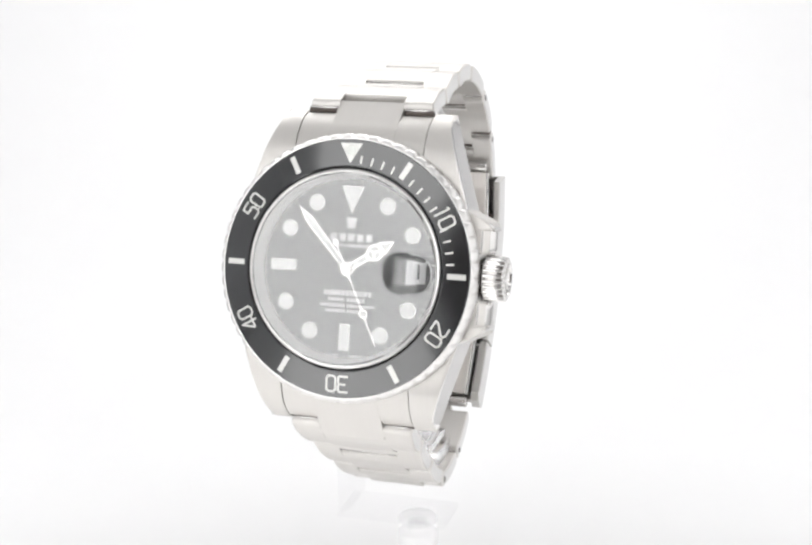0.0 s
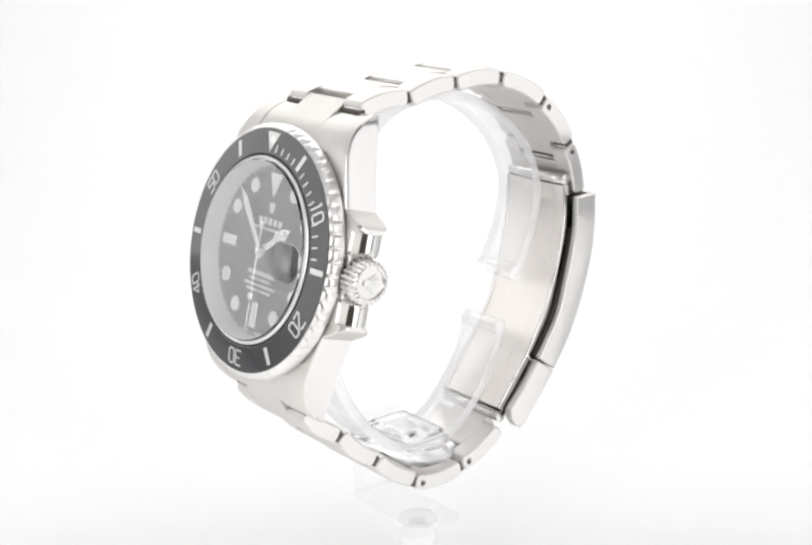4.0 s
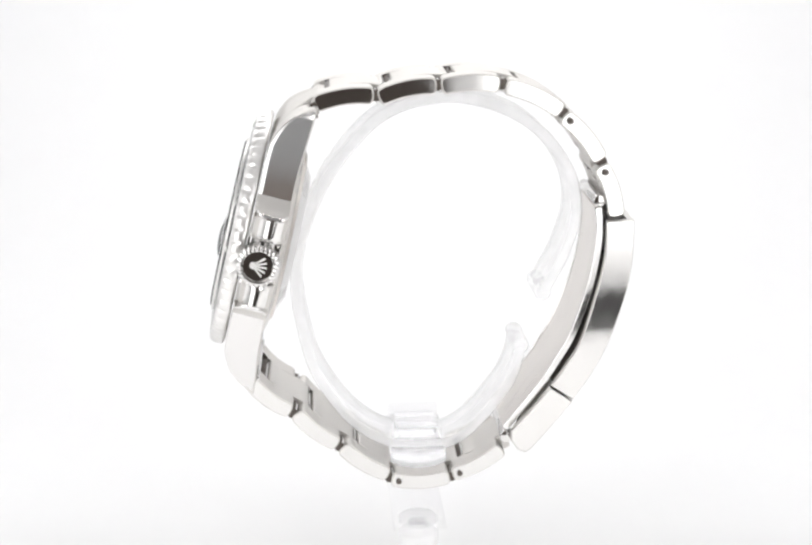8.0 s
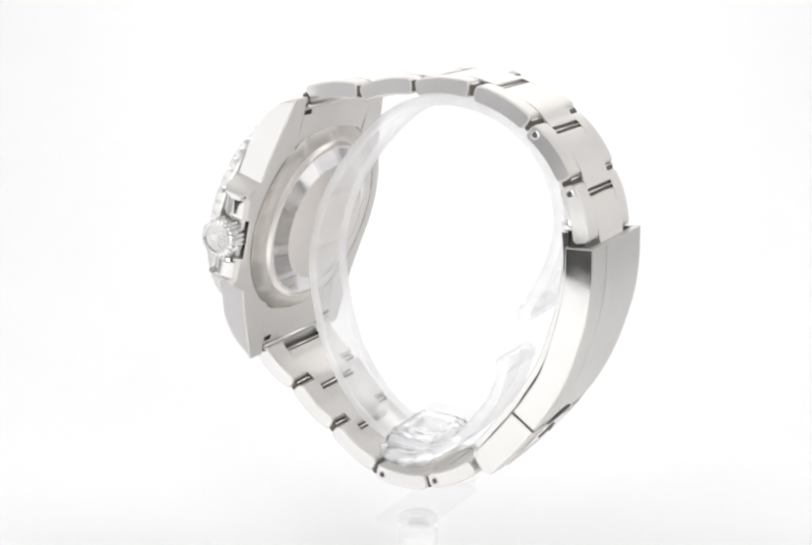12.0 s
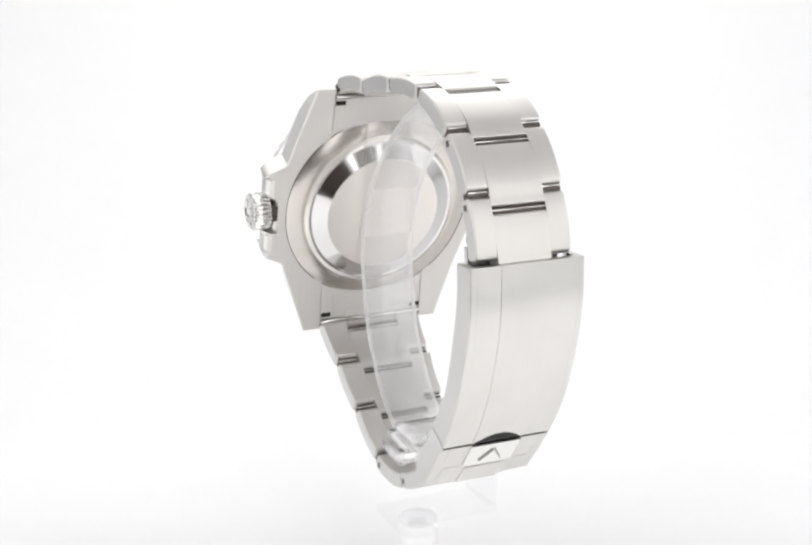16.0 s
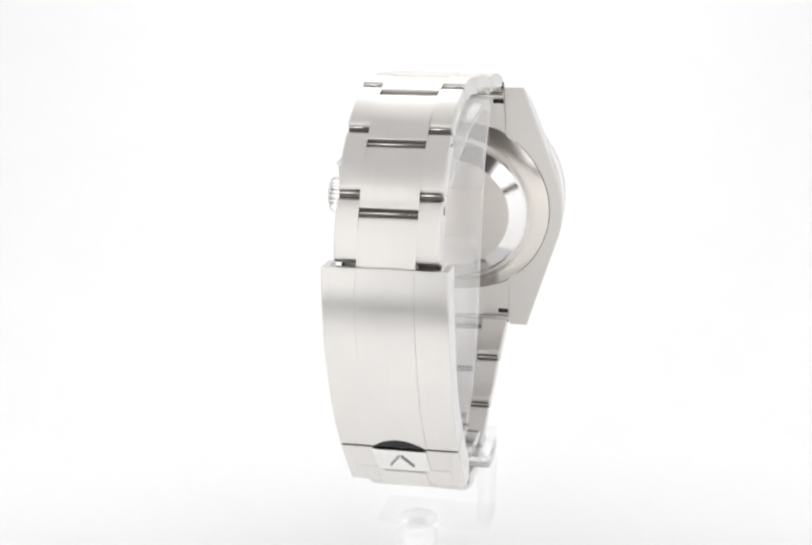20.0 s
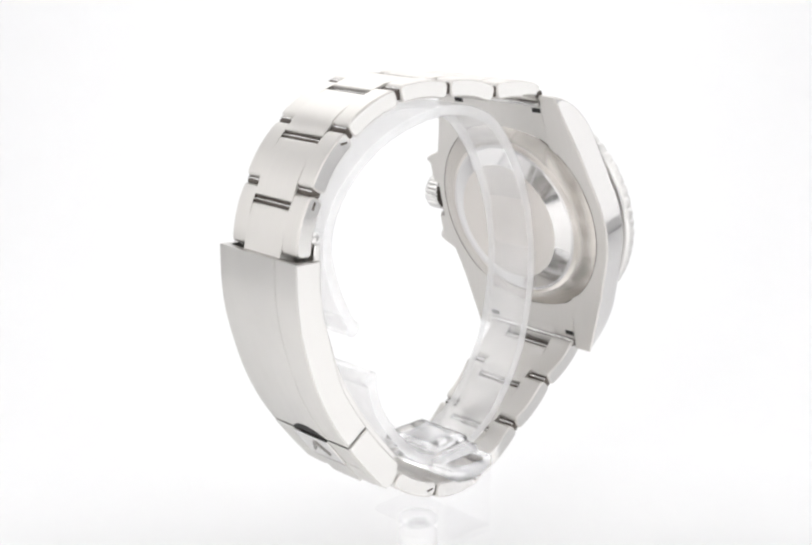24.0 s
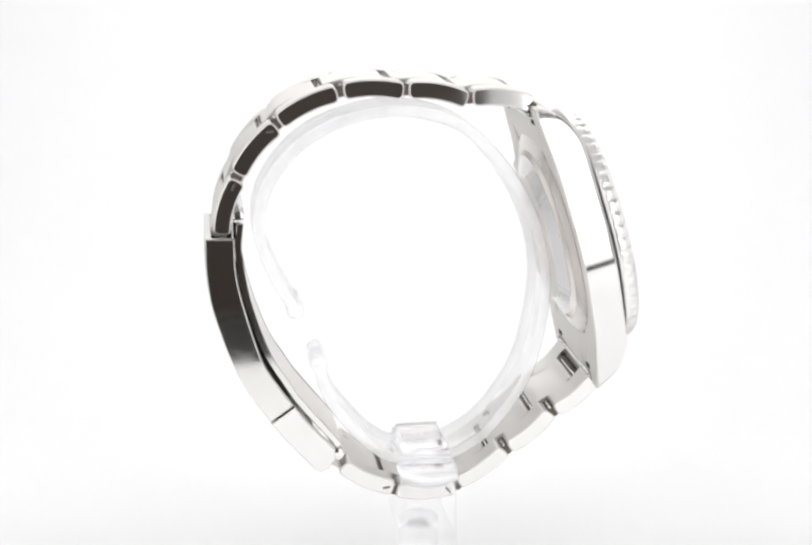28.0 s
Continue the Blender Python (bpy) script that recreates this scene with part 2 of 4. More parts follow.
def rounded_band(line, h, r):
    """Outline in y, z of a strip of half thickness h along a line, its four corners rounded by r."""
    e0, e1 = (line[0] - line[1]).normalized(), (line[-1] - line[-2]).normalized()
    ns = normals(line)
    top, bot = [p + n * h for p, n in zip(line, ns)], [p - n * h for p, n in zip(line, ns)]
    out = list(top)
    for k in range(1, 4):
        w = math.pi / 2 * k / 3
        out.append(top[-1] - ns[-1] * (r * (1 - math.cos(w))) + e1 * (r * math.sin(w)))
    for k in range(3, 0, -1):
        w = math.pi / 2 * k / 3
        out.append(bot[-1] + ns[-1] * (r * (1 - math.cos(w))) + e1 * (r * math.sin(w)))
    out += bot[::-1]
    for k in range(1, 4):
        w = math.pi / 2 * k / 3
        out.append(bot[0] + ns[0] * (r * (1 - math.cos(w))) + e0 * (r * math.sin(w)))
    for k in range(3, 0, -1):
        w = math.pi / 2 * k / 3
        out.append(top[0] - ns[0] * (r * (1 - math.cos(w))) + e0 * (r * math.sin(w)))
    return out


# ---- the booth ----
def sheet(name, verts, faces, mat, label, category, thick=0.004):
    me = bpy.data.meshes.new(name)
    me.from_pydata(verts, [], faces)
    me.materials.append(mat)
    ob = new(name, me)
    so = ob.modifiers.new("thickness", "SOLIDIFY")
    so.thickness, so.offset = thick, 0
    return tagged(ob, label, category, kind="structure")


def booth():
    w, back, h = 0.31, 0.27, 0.46
    curve = [(0.06 + 0.2 * math.sin(math.pi / 2 * k / 16), 0.2 - 0.2 * math.cos(math.pi / 2 * k / 16)) for k in range(17)]

    def run(prof):
        vs = [(s * w, y, z - 0.002) for y, z in prof for s in (-1, 1)]
        return vs, [(2 * i, 2 * i + 1, 2 * i + 3, 2 * i + 2) for i in range(len(prof) - 1)]
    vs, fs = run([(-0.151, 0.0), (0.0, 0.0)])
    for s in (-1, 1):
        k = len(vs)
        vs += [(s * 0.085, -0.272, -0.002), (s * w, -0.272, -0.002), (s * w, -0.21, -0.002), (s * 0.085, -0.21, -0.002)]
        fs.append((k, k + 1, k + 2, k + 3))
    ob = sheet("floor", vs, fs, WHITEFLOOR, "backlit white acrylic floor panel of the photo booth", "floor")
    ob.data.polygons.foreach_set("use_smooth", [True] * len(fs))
    vs, fs = run([(0.0, 0.0)] + curve + [(0.26, h)])
    ob = sheet("wall_north", vs, fs, BACKDROP, "seamless white paper sweep curving up into the back wall", "wall")
    ob.data.polygons.foreach_set("use_smooth", [True] * len(fs))
    sheet("floor_rail", [(-w, -0.208, -0.006), (w, -0.208, -0.006), (w, -0.153, -0.006), (-w, -0.153, -0.006)], [(0, 1, 2, 3)], DARK,
          "dark rail along the front edge of the floor panel", "rail")
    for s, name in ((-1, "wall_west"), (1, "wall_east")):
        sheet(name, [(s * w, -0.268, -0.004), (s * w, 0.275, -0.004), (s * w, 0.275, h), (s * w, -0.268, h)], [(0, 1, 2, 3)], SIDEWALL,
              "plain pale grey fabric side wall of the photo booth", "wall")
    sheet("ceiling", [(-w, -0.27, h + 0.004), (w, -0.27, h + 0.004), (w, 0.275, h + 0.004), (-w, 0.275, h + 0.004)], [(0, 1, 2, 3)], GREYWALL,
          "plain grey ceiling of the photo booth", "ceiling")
    for s, name in ((-1, "wall_south_west"), (1, "wall_south_east")):
        x0, x1 = s * 0.071, s * 0.312
        sheet(name, [(x0, -0.27, -0.15), (x1, -0.27, -0.15), (x1, -0.27, h), (x0, -0.27, h)], [(0, 1, 2, 3)], WHITEWALL,
              "white front wing of the photo booth beside its opening", "wall")
    sheet("wall_south_lintel", [(-0.31, -0.275, 0.205), (0.31, -0.275, 0.205), (0.31, -0.275, h), (-0.31, -0.275, h)], [(0, 1, 2, 3)], GREYWALL,
          "grey front panel above the opening of the photo booth", "wall")
    # the dark room round the booth
    r, t, b = 1.6, 1.5, -0.75
    sheet("room_floor", [(-r, -r, b), (r, -r, b), (r, r, b), (-r, r, b)], [(0, 1, 2, 3)], ROOM, "dark floor of the room round the booth", "floor", 0.02)
    sheet("room_ceiling", [(-r, -r, t), (r, -r, t), (r, r, t), (-r, r, t)], [(0, 1, 2, 3)], ROOM, "dark ceiling of the room round the booth", "ceiling", 0.02)
    for name, (ax, ay), (bx, by) in (("room_wall_north", (-r, r), (r, r)), ("room_wall_south", (-r, -r), (r, -r)),
                                     ("room_wall_west", (-r, -r), (-r, r)), ("room_wall_east", (r, -r), (r, r))):
        sheet(name, [(ax, ay, b), (bx, by, b), (bx, by, t), (ax, ay, t)], [(0, 1, 2, 3)], ROOM, "dark plain wall of the room round the booth", "wall", 0.02)


booth()

# ---- the watch ----
watch = new("wrist_watch")
watch.location = (0, 0, (LIFT + BASE) * MM)
tagged(watch, "steel diver's watch, black dial and bezel, hung on clear stand", "wrist watch")
DOWN = Matrix.Translation((0, 0, -BASE * MM))
TAU = radians(13.96)
s_, c_ = math.sin(TAU), math.cos(TAU)
# frame of the watch head: x to three o'clock, y to twelve, z out of the dial
HEAD = DOWN @ Matrix(((1, 0, 0, XC * MM), (0, s_, -c_, -29.84 * MM), (0, c_, s_, 0.86 * MM), (0, 0, 0, 1)))


SUNK = HEAD @ Matrix.Translation((0, 0, -0.85 * MM))   # the dial lies deeper than the head's zero


def turn(deg):
    """Clockwise on the dial."""
    return Matrix.Rotation(radians(-deg), 4, "Z")


def put(r, deg, z=0.0):
    """A place on the dial at radius r, clockwise from twelve, with its own y outwards."""
    return turn(deg) @ Matrix.Translation((0, r * MM, z * MM))


def lug_top(y):
    """Height of the case's upper face along the dial's y."""
    rows = ((0, -1.45), (17, -1.45), (19, -2.05), (20.5, -2.75), (21.5, -3.4), (22.5, -4.35), (23.3, -5.35), (24.0, -6.5), (24.4, -7.3))
    a = abs(y)
    for (y0, z0), (y1, z1) in zip(rows, rows[1:]):
        if a <= y1:
            return z0 + (z1 - z0) * (a - y0) / (y1 - y0)
    return -7.3


def case_edge(y, side):
    """Half width of the case along the dial's y; side 1 carries the crown guards."""
    a = abs(y)
    x = math.sqrt(max(0, 20.2 ** 2 - a * a)) if a < 7 else 18.95 - (a - 7) * (18.95 - 13.35) / 17.6
    if side > 0:
        if a < 3.5:
            x = 19.3
        elif a < 10.4:
            u = min(1, (9.8 - a) / 2.9) if a < 9.8 else 0
            x = x + (22.0 - x) * u * (2 - u) - max(0, 4.0 - a) * 0.5
    return x


DRAFT = 0.55     # the flanks lean in towards the dial
TUBE = 1.5       # roundness of the tube between crown and guards


def build_case():
    bm = bmesh.new()
    ys = [-24.4, -24.2, -23.9, -23.4, -23.0, -22.5, -21.5, -20.5, -19.5, -18.5, -17.5, -15, -12.5, -10.4, -10, -9.5, -9, -8.6, -8.35, -8.1, -7.8, -7.5, -7.25, -7.1, -7.03, -7, -6.5, -6, -5.5, -5, -4.6, -4.2, -3.9, -3.65, -3.5, -3.45]
    ys = ys + [-2, 0, 2] + [-y for y in ys[::-1]]
    for side in (-1, 1):
        rings = []
        for y in ys:
            xo, zt = case_edge(y, side), lug_top(y)
            zb = -7.0 - max(0, abs(y) - 14) * 0.085
            b = max(0.05, min(0.45, (zt - zb) * 0.3))
            xi = 10.35
            a = abs(y)
            round_by = TUBE if side > 0 and 3.48 < a < 7.02 else 0.0
            r = [(xi, zt), (xo - b - round_by - DRAFT / 2, zt), (xo - b * 0.3 - round_by - DRAFT / 2, zt - b * 0.3)]
            for q in range(13):
                v = q / 12
                x = xo + DRAFT * (v - 0.5) - round_by * (2 * v - 1) ** 2
                if side > 0 and 7.02 <= a < 8.4:     # the guards end in a half round on the crown's tube
                    reach = math.sqrt(max(0, 1 - ((8.4 - a) / 1.38) ** 2))
                    x -= TUBE * (2 * v - 1) ** 2 * min(1, max(0, abs(2 * v - 1) - reach) * 3)
                r.append((x, zt - b + (zb + b * 0.5 - zt + b) * v))
            r += [(r[-1][0] - b * 0.5, zb), (xi, zb)]
            rings.append([(side * x, y, z) for x, z in r])
        loops(bm, rings)
    for f in bm.faces:
        f.normal_update()
        n = f.normal
        if abs(n.x) > 0.75 and abs(abs(f.calc_center_median().x) - 10.35) > 0.2:
            f.material_index = 2 if f.calc_center_median().x > 0 and abs(f.calc_center_median().y) < 7.02 else 1
    box(bm, -10.5, 10.5, -17.3, 17.3, -6.95, -1.6, 0.1)
    return part("case", bm, [BRUSHED, FLANK, POLISHED], watch, "brushed steel case with polished flanks and crown guards", 24, HEAD)


case = build_case()


def build_bezel():
    bm = bmesh.new()
    prof = [(15.0, -1.3), (19.6, -1.3), (20.25, -1.14), (20.42, -0.9), (20.45, -0.4), (20.43, 0.05), (20.34, 0.55), (20.12, 0.98), (19.66, 1.31), (19.48, 1.26), (15.3, 1.75), (15.0, 1.6)]

    def teeth(i, k):
        p = (k % 8) / 8
        g = max(0, math.cos(2 * math.pi * p)) ** 2
        return {4: -0.1, 5: -0.28, 6: -0.36, 7: -0.3, 8: -0.05}.get(i, 0) * g
    revolve(bm, prof, 480, mats=[0] * 12, wave=teeth, closed=True)
    bezel = part("bezel", bm, [SATIN], watch, "polished steel ring with a notched gripping edge", 48, HEAD)
    bm = bmesh.new()
    revolve(bm, [(15.35, 1.55), (19.5, 1.05), (19.5, 1.3), (19.38, 1.36), (15.5, 1.83), (15.35, 1.77)], 180, closed=True)
    part("bezel_insert", bm, CERAMIC, bezel, "glossy black ceramic ring", 12)
    slope = math.atan2(-0.47, 3.88)

    def on_ring(r, deg, proud=0.0):
        z = 1.83 - (r - 15.5) * (0.47 / 3.88) + proud
        return put(r, deg, z) @ Matrix.Rotation(slope, 4, "X")
    bm = bmesh.new()
    revolve(bm, [(14.5, 1.0), (15.06, 1.0), (15.06, 1.86), (14.96, 2.05), (14.66, 2.2), (14.5, 2.16)], 144, closed=True)
    part("crystal_ring", bm, SATIN, bezel, "bright steel ring that holds the crystal", 30)
    # black ring filling the gap, its colour standing for the shade there
    bm = bmesh.new()
    revolve(bm, [(15.07, 1.5), (15.34, 1.5), (15.34, 1.78), (15.07, 1.78)], 144, closed=True)
    part("gap_ring", bm, DARK, bezel, "thin black ring for the shade in the gap inside the ceramic", 30)
    for deg in (30, 90, 150, 210, 270, 330):
        bm = bmesh.new()
        box(bm, -0.42, 0.42, -1.4, 1.4, -0.02, 0.03, 0.01)
        part("minute_bar", bm, PLATINUM, bezel, "", 0, on_ring(17.45, deg))
    for k in list(range(1, 15)):
        if k % 5:
            bm = bmesh.new()
            box(bm, -0.14, 0.14, -0.6, 0.6, -0.02, 0.03, 0.01)
            part("minute_tick", bm, PLATINUM, bezel, "", 0, on_ring(16.5, 6 * k))
    # squared numerals drawn in straight strokes on a grid 1 wide and 2 high
    zero = [(0.25, 0), (0.75, 0), (1, 0.25), (1, 1.75), (0.75, 2), (0.25, 2), (0, 1.75), (0, 0.25), (0.25, 0)]
    strokes = {"0": zero, "1": [(0.6, 0), (0.6, 2), (0.4, 1.85)], "2": [(1, 0), (0, 0), (0, 0.35), (1, 1.45), (1, 1.8), (0.8, 2), (0, 2)],
               "3": [(0, 0), (0.85, 0), (1, 0.2), (1, 0.82), (0.85, 1.02), (0.25, 1.02), (0.85, 1.02), (1, 1.22), (1, 1.8), (0.85, 2), (0, 2)], "4": [(0.75, 0), (0.75, 2), (0, 0.6), (0, 0.5), (1.1, 0.5)],
               "5": [(0, 0), (0.8, 0), (1, 0.25), (1, 0.95), (0.8, 1.15), (0, 1.15), (0, 2), (1, 2)]}
    for num, deg in (("10", 60), ("20", 120), ("30", 180), ("40", 240), ("50", 300)):
        bm = bmesh.new()
        top = 0.03
        for ch, x0 in zip(num, (-1.62, 0.22)):
            pts = [Vector((x0 + 1.4 * u, (v - 1) * 1.2)) for u, v in strokes[ch]]
            for p, q in zip(pts, pts[1:]):
                d = (q - p).normalized()
                n = Vector((-d.y, d.x)) * 0.15
                p, q = p - d * 0.12, q + d * 0.12
                top += 0.0015
                slab_z(bm, [p - n, q - n, q + n, p + n], -0.02, top, 0.01)
        part("numeral", bm, PLATINUM, bezel, "silver numeral %s" % num, 0, on_ring(17.35, deg, 0.01))
    bm = bmesh.new()
    slab_z(bm, [(-1.75, 1.6), (1.75, 1.6), (0, -1.5)], -0.02, 0.04, 0.02)
    part("zero_triangle", bm, PLATINUM, bezel, "", 0, on_ring(17.3, 0))
    bm = bmesh.new()
    revolve(bm, [(0, 0.32), (0.3, 0.29), (0.55, 0.2), (0.72, 0.08), (0.78, -0.05), (0, -0.05)], 32)
    part("pearl", bm, PEARL, bezel, "white luminous pearl", 60, on_ring(17.75, 0))
    return bezel


bezel = build_bezel()


def build_dial():
    bm = bmesh.new()
    revolve(bm, [(0, -0.3), (14.3, -0.3), (14.3, 0.0), (0, 0.0)], 96)
    dial = part("dial", bm, DIALBLACK, watch, "glossy black dial", 40, SUNK)
    bm = bmesh.new()
    revolve(bm, [(13.65, 0.0), (14.9, 0.0), (14.9, 1.8), (14.5, 2.98), (14.4, 2.98)], 144, closed=True)
    part("inner_flange", bm, FLANGE, dial, "polished sloping steel ring round the dial", 30)
    for h in (1, 2, 4, 5, 7, 8, 10, 11):
        bm = bmesh.new()
        disc(bm, 0, 0, 1.28, 0.0, 0.22)
        ring = part("hour_marker", bm, SILVER, dial, "round marker with white fill in a silver rim", 40, put(11.3, 30 * h))
        bm = bmesh.new()
        disc(bm, 0, 0, 1.18, 0.2, 0.27)
        part("lume", bm, LUME, ring, "", 40, Matrix())
    for h, poly, inner, lab in ((0, [(-1.85, 2.1), (1.85, 2.1), (0, -2.1)], 0.1, "triangular marker at twelve"),
                                (6, [(-0.85, -2.05), (0.85, -2.05), (0.85, 2.05), (-0.85, 2.05)], 0.1, "bar marker at six"),
                                (9, [(-0.85, -2.05), (0.85, -2.05), (0.85, 2.05), (-0.85, 2.05)], 0.1, "bar marker at nine")):
        bm = bmesh.new()
        slab_z(bm, poly, 0, 0.22, 0.04)
        ring = part("hour_marker", bm, SILVER, dial, lab + ", white in a silver rim", 20, put(10.45, 30 * h))
        bm = bmesh.new()
        slab_z(bm, shrink(poly, inner), 0.2, 0.27, 0.03)
        part("lume", bm, LUME, ring, "", 20, Matrix())
    tick = None
    for k in range(60):
        if k in (15,):
            continue
        if tick is None:
            bm = bmesh.new()
            box(bm, -0.09, 0.09, -0.28, 0.28, 0.0, 0.03, 0.005)
            tick = part("minute_mark", bm, PRINT, dial, "", 0, put(13.35, 0))
        else:
            again(tick, dial, put(13.35, 6 * k))
    # date
    bm = bmesh.new()
    box(bm, -1.15, 1.15, -1.15, 1.15, 0.0, 0.06, 0.03)
    date = part("date_window", bm, DATEPAPER, dial, "white date window", 0, Matrix.Translation((10.3 * MM, 0, 0)))
    cu = bpy.data.curves.new("date_figure", "FONT")
    cu.body, cu.size, cu.extrude, cu.align_x, cu.align_y = "1", 2.3 * MM, 0.02 * MM, "CENTER", "CENTER"
    tmp = new("date_shape", cu)
    bpy.context.view_layer.update()
    me = bpy.data.meshes.new_from_object(tmp.evaluated_get(bpy.context.evaluated_depsgraph_get()))
    bpy.data.objects.remove(tmp)
    me.materials.append(DATEINK)
    ob = new("date_figure", me)
    ob.parent, ob.matrix_basis = date, Matrix.Translation((0.35 * MM, 0, 0.09 * MM))
    # printed lines as plain bars, and a plain emblem
    rows = [(4.75, 1.1, 0.95, 0.42, [(-3.2, 3.4)]), (3.5, 0.42, 0.34, 0.12, [(-3.9, -1.2), (-0.8, 3.9)]),
            (-3.75, 0.8, 0.52, 0.2, [(-3.7, 3.8)]), (-4.75, 0.55, 0.4, 0.16, [(-3.0, -0.6), (0.0, 2.8)]), (-5.65, 0.48, 0.3, 0.13, [(-4.3, -0.3), (0.1, 4.4)]),
            (-6.5, 0.48, 0.3, 0.13, [(-3.4, -0.2), (0.2, 3.4)]), (-13.25, 0.38, 0.3, 0.12, [(-2.6, -0.8), (0.8, 2.6)])]
    for y, hgt, wide, gap, spans in rows:
        for a, b in spans:
            n = max(1, round((b - a + gap) / (wide + gap)))
            step = (b - a + gap) / n
            for k in range(n):
                bm = bmesh.new()
                box(bm, a + k * step, a + (k + 1) * step - gap, y - hgt / 2, y + hgt / 2, 0.0, 0.035, 0.005)
                part("print_bar", bm, PRINT, dial, "", 0)
    bm = bmesh.new()
    slab_z(bm, [(-0.5, -0.85), (0.5, -0.85), (0.85, 0.75), (-0.85, 0.75)], 0.0, 0.12, 0.03)
    part("emblem", bm, PRINT, dial, "small silver emblem", 0, Matrix.Translation((0, 7.0 * MM, 0)))
    return dial


dial = build_dial()


def hand_outline(name, poly, lume_poly, z, deg, label, hub=0.75):
    bm = bmesh.new()
    slab_z(bm, poly, 0, 0.16, 0.05)
    disc(bm, 0, 0, hub, 0.0, 0.18, 24)
    ob = part(name, bm, SILVER, watch, label, 30, SUNK @ Matrix.Translation((0, 0, z * MM)) @ turn(deg))
    if lume_poly:
        for lp in lume_poly:
            bm = bmesh.new()
            slab_z(bm, lp, 0.1, 0.2, 0.03)
            part("lume", bm, LUME, ob, "white luminous fill", 30)
    return ob


def circle(cx, cy, r, n=20):
    return [(cx + r * math.sin(2 * math.pi * k / n), cy + r * math.cos(2 * math.pi * k / n)) for k in range(n)]


def build_pointers():
    hour = hand_outline("hour_hand", [(-0.55, -0.3), (0.55, -0.3), (0.6, 3.6), (1.0, 4.1), (1.35, 4.9), (1.1, 5.8), (0.75, 6.15), (1.2, 6.2), (0, 8.6), (-1.2, 6.2), (-0.75, 6.15),
                                      (-1.1, 5.8), (-1.35, 4.9), (-1.0, 4.1), (-0.6, 3.6)],
                        [[(-0.33, 0.9), (0.33, 0.9), (0.36, 3.5), (-0.36, 3.5)], circle(0, 4.95, 1.0), [(-0.8, 6.4), (0.8, 6.4), (0, 8.0)]], 0.7, 57.6,
                        "polished hour hand with a round luminous plate", 1.15)
    bm = bmesh.new()
    for a in (0, 120, 240):
        d = Vector((math.sin(radians(a)), math.cos(radians(a))))
        q = Vector((d.y, -d.x)) * 0.09
        c = Vector((0, 4.95))
        slab_z(bm, [c - q, c + q, c + d * 1.05 + q, c + d * 1.05 - q], 0.2, 0.24, 0.01)
    part("spoke", bm, SILVER, hour, "", 0)
    minute = hand_outline("minute_hand", [(-0.45, -0.3), (0.45, -0.3), (0.72, 9.6), (0, 12.3), (-0.72, 9.6)], [[(-0.3, 1.0), (0.3, 1.0), (0.5, 9.5), (0, 11.6), (-0.5, 9.5)]], 1.0, -41.9,
                 "polished sword-shaped minute hand with white fill")
    sec = hand_outline("second_hand", [(-0.14, -4.3), (0.14, -4.3), (0.12, 6.6), (0.1, 12.7), (-0.1, 12.7), (-0.12, 6.6)], [], 1.3, 154.6,
                       "slim polished second hand with a luminous dot")
    bm = bmesh.new()
    disc(bm, 0, 7.34, 0.72, 0.0, 0.18, 24)
    part("dot_rim", bm, SILVER, sec)
    bm = bmesh.new()
    disc(bm, 0, 7.34, 0.56, 0.1, 0.22, 24)
    part("lume", bm, LUME, sec, "white luminous dot")
    bm = bmesh.new()
    disc(bm, 0, 0, 0.55, 0.1, 0.35, 24)
    part("cap", bm, SILVER, sec)
    bm = bmesh.new()
    disc(bm, 0, -4.3, 0.5, 0.0, 0.18, 20)
    part("counterweight", bm, SILVER, sec, "small round counterweight")
    return sec, minute


second_hand, minute_hand = build_pointers()


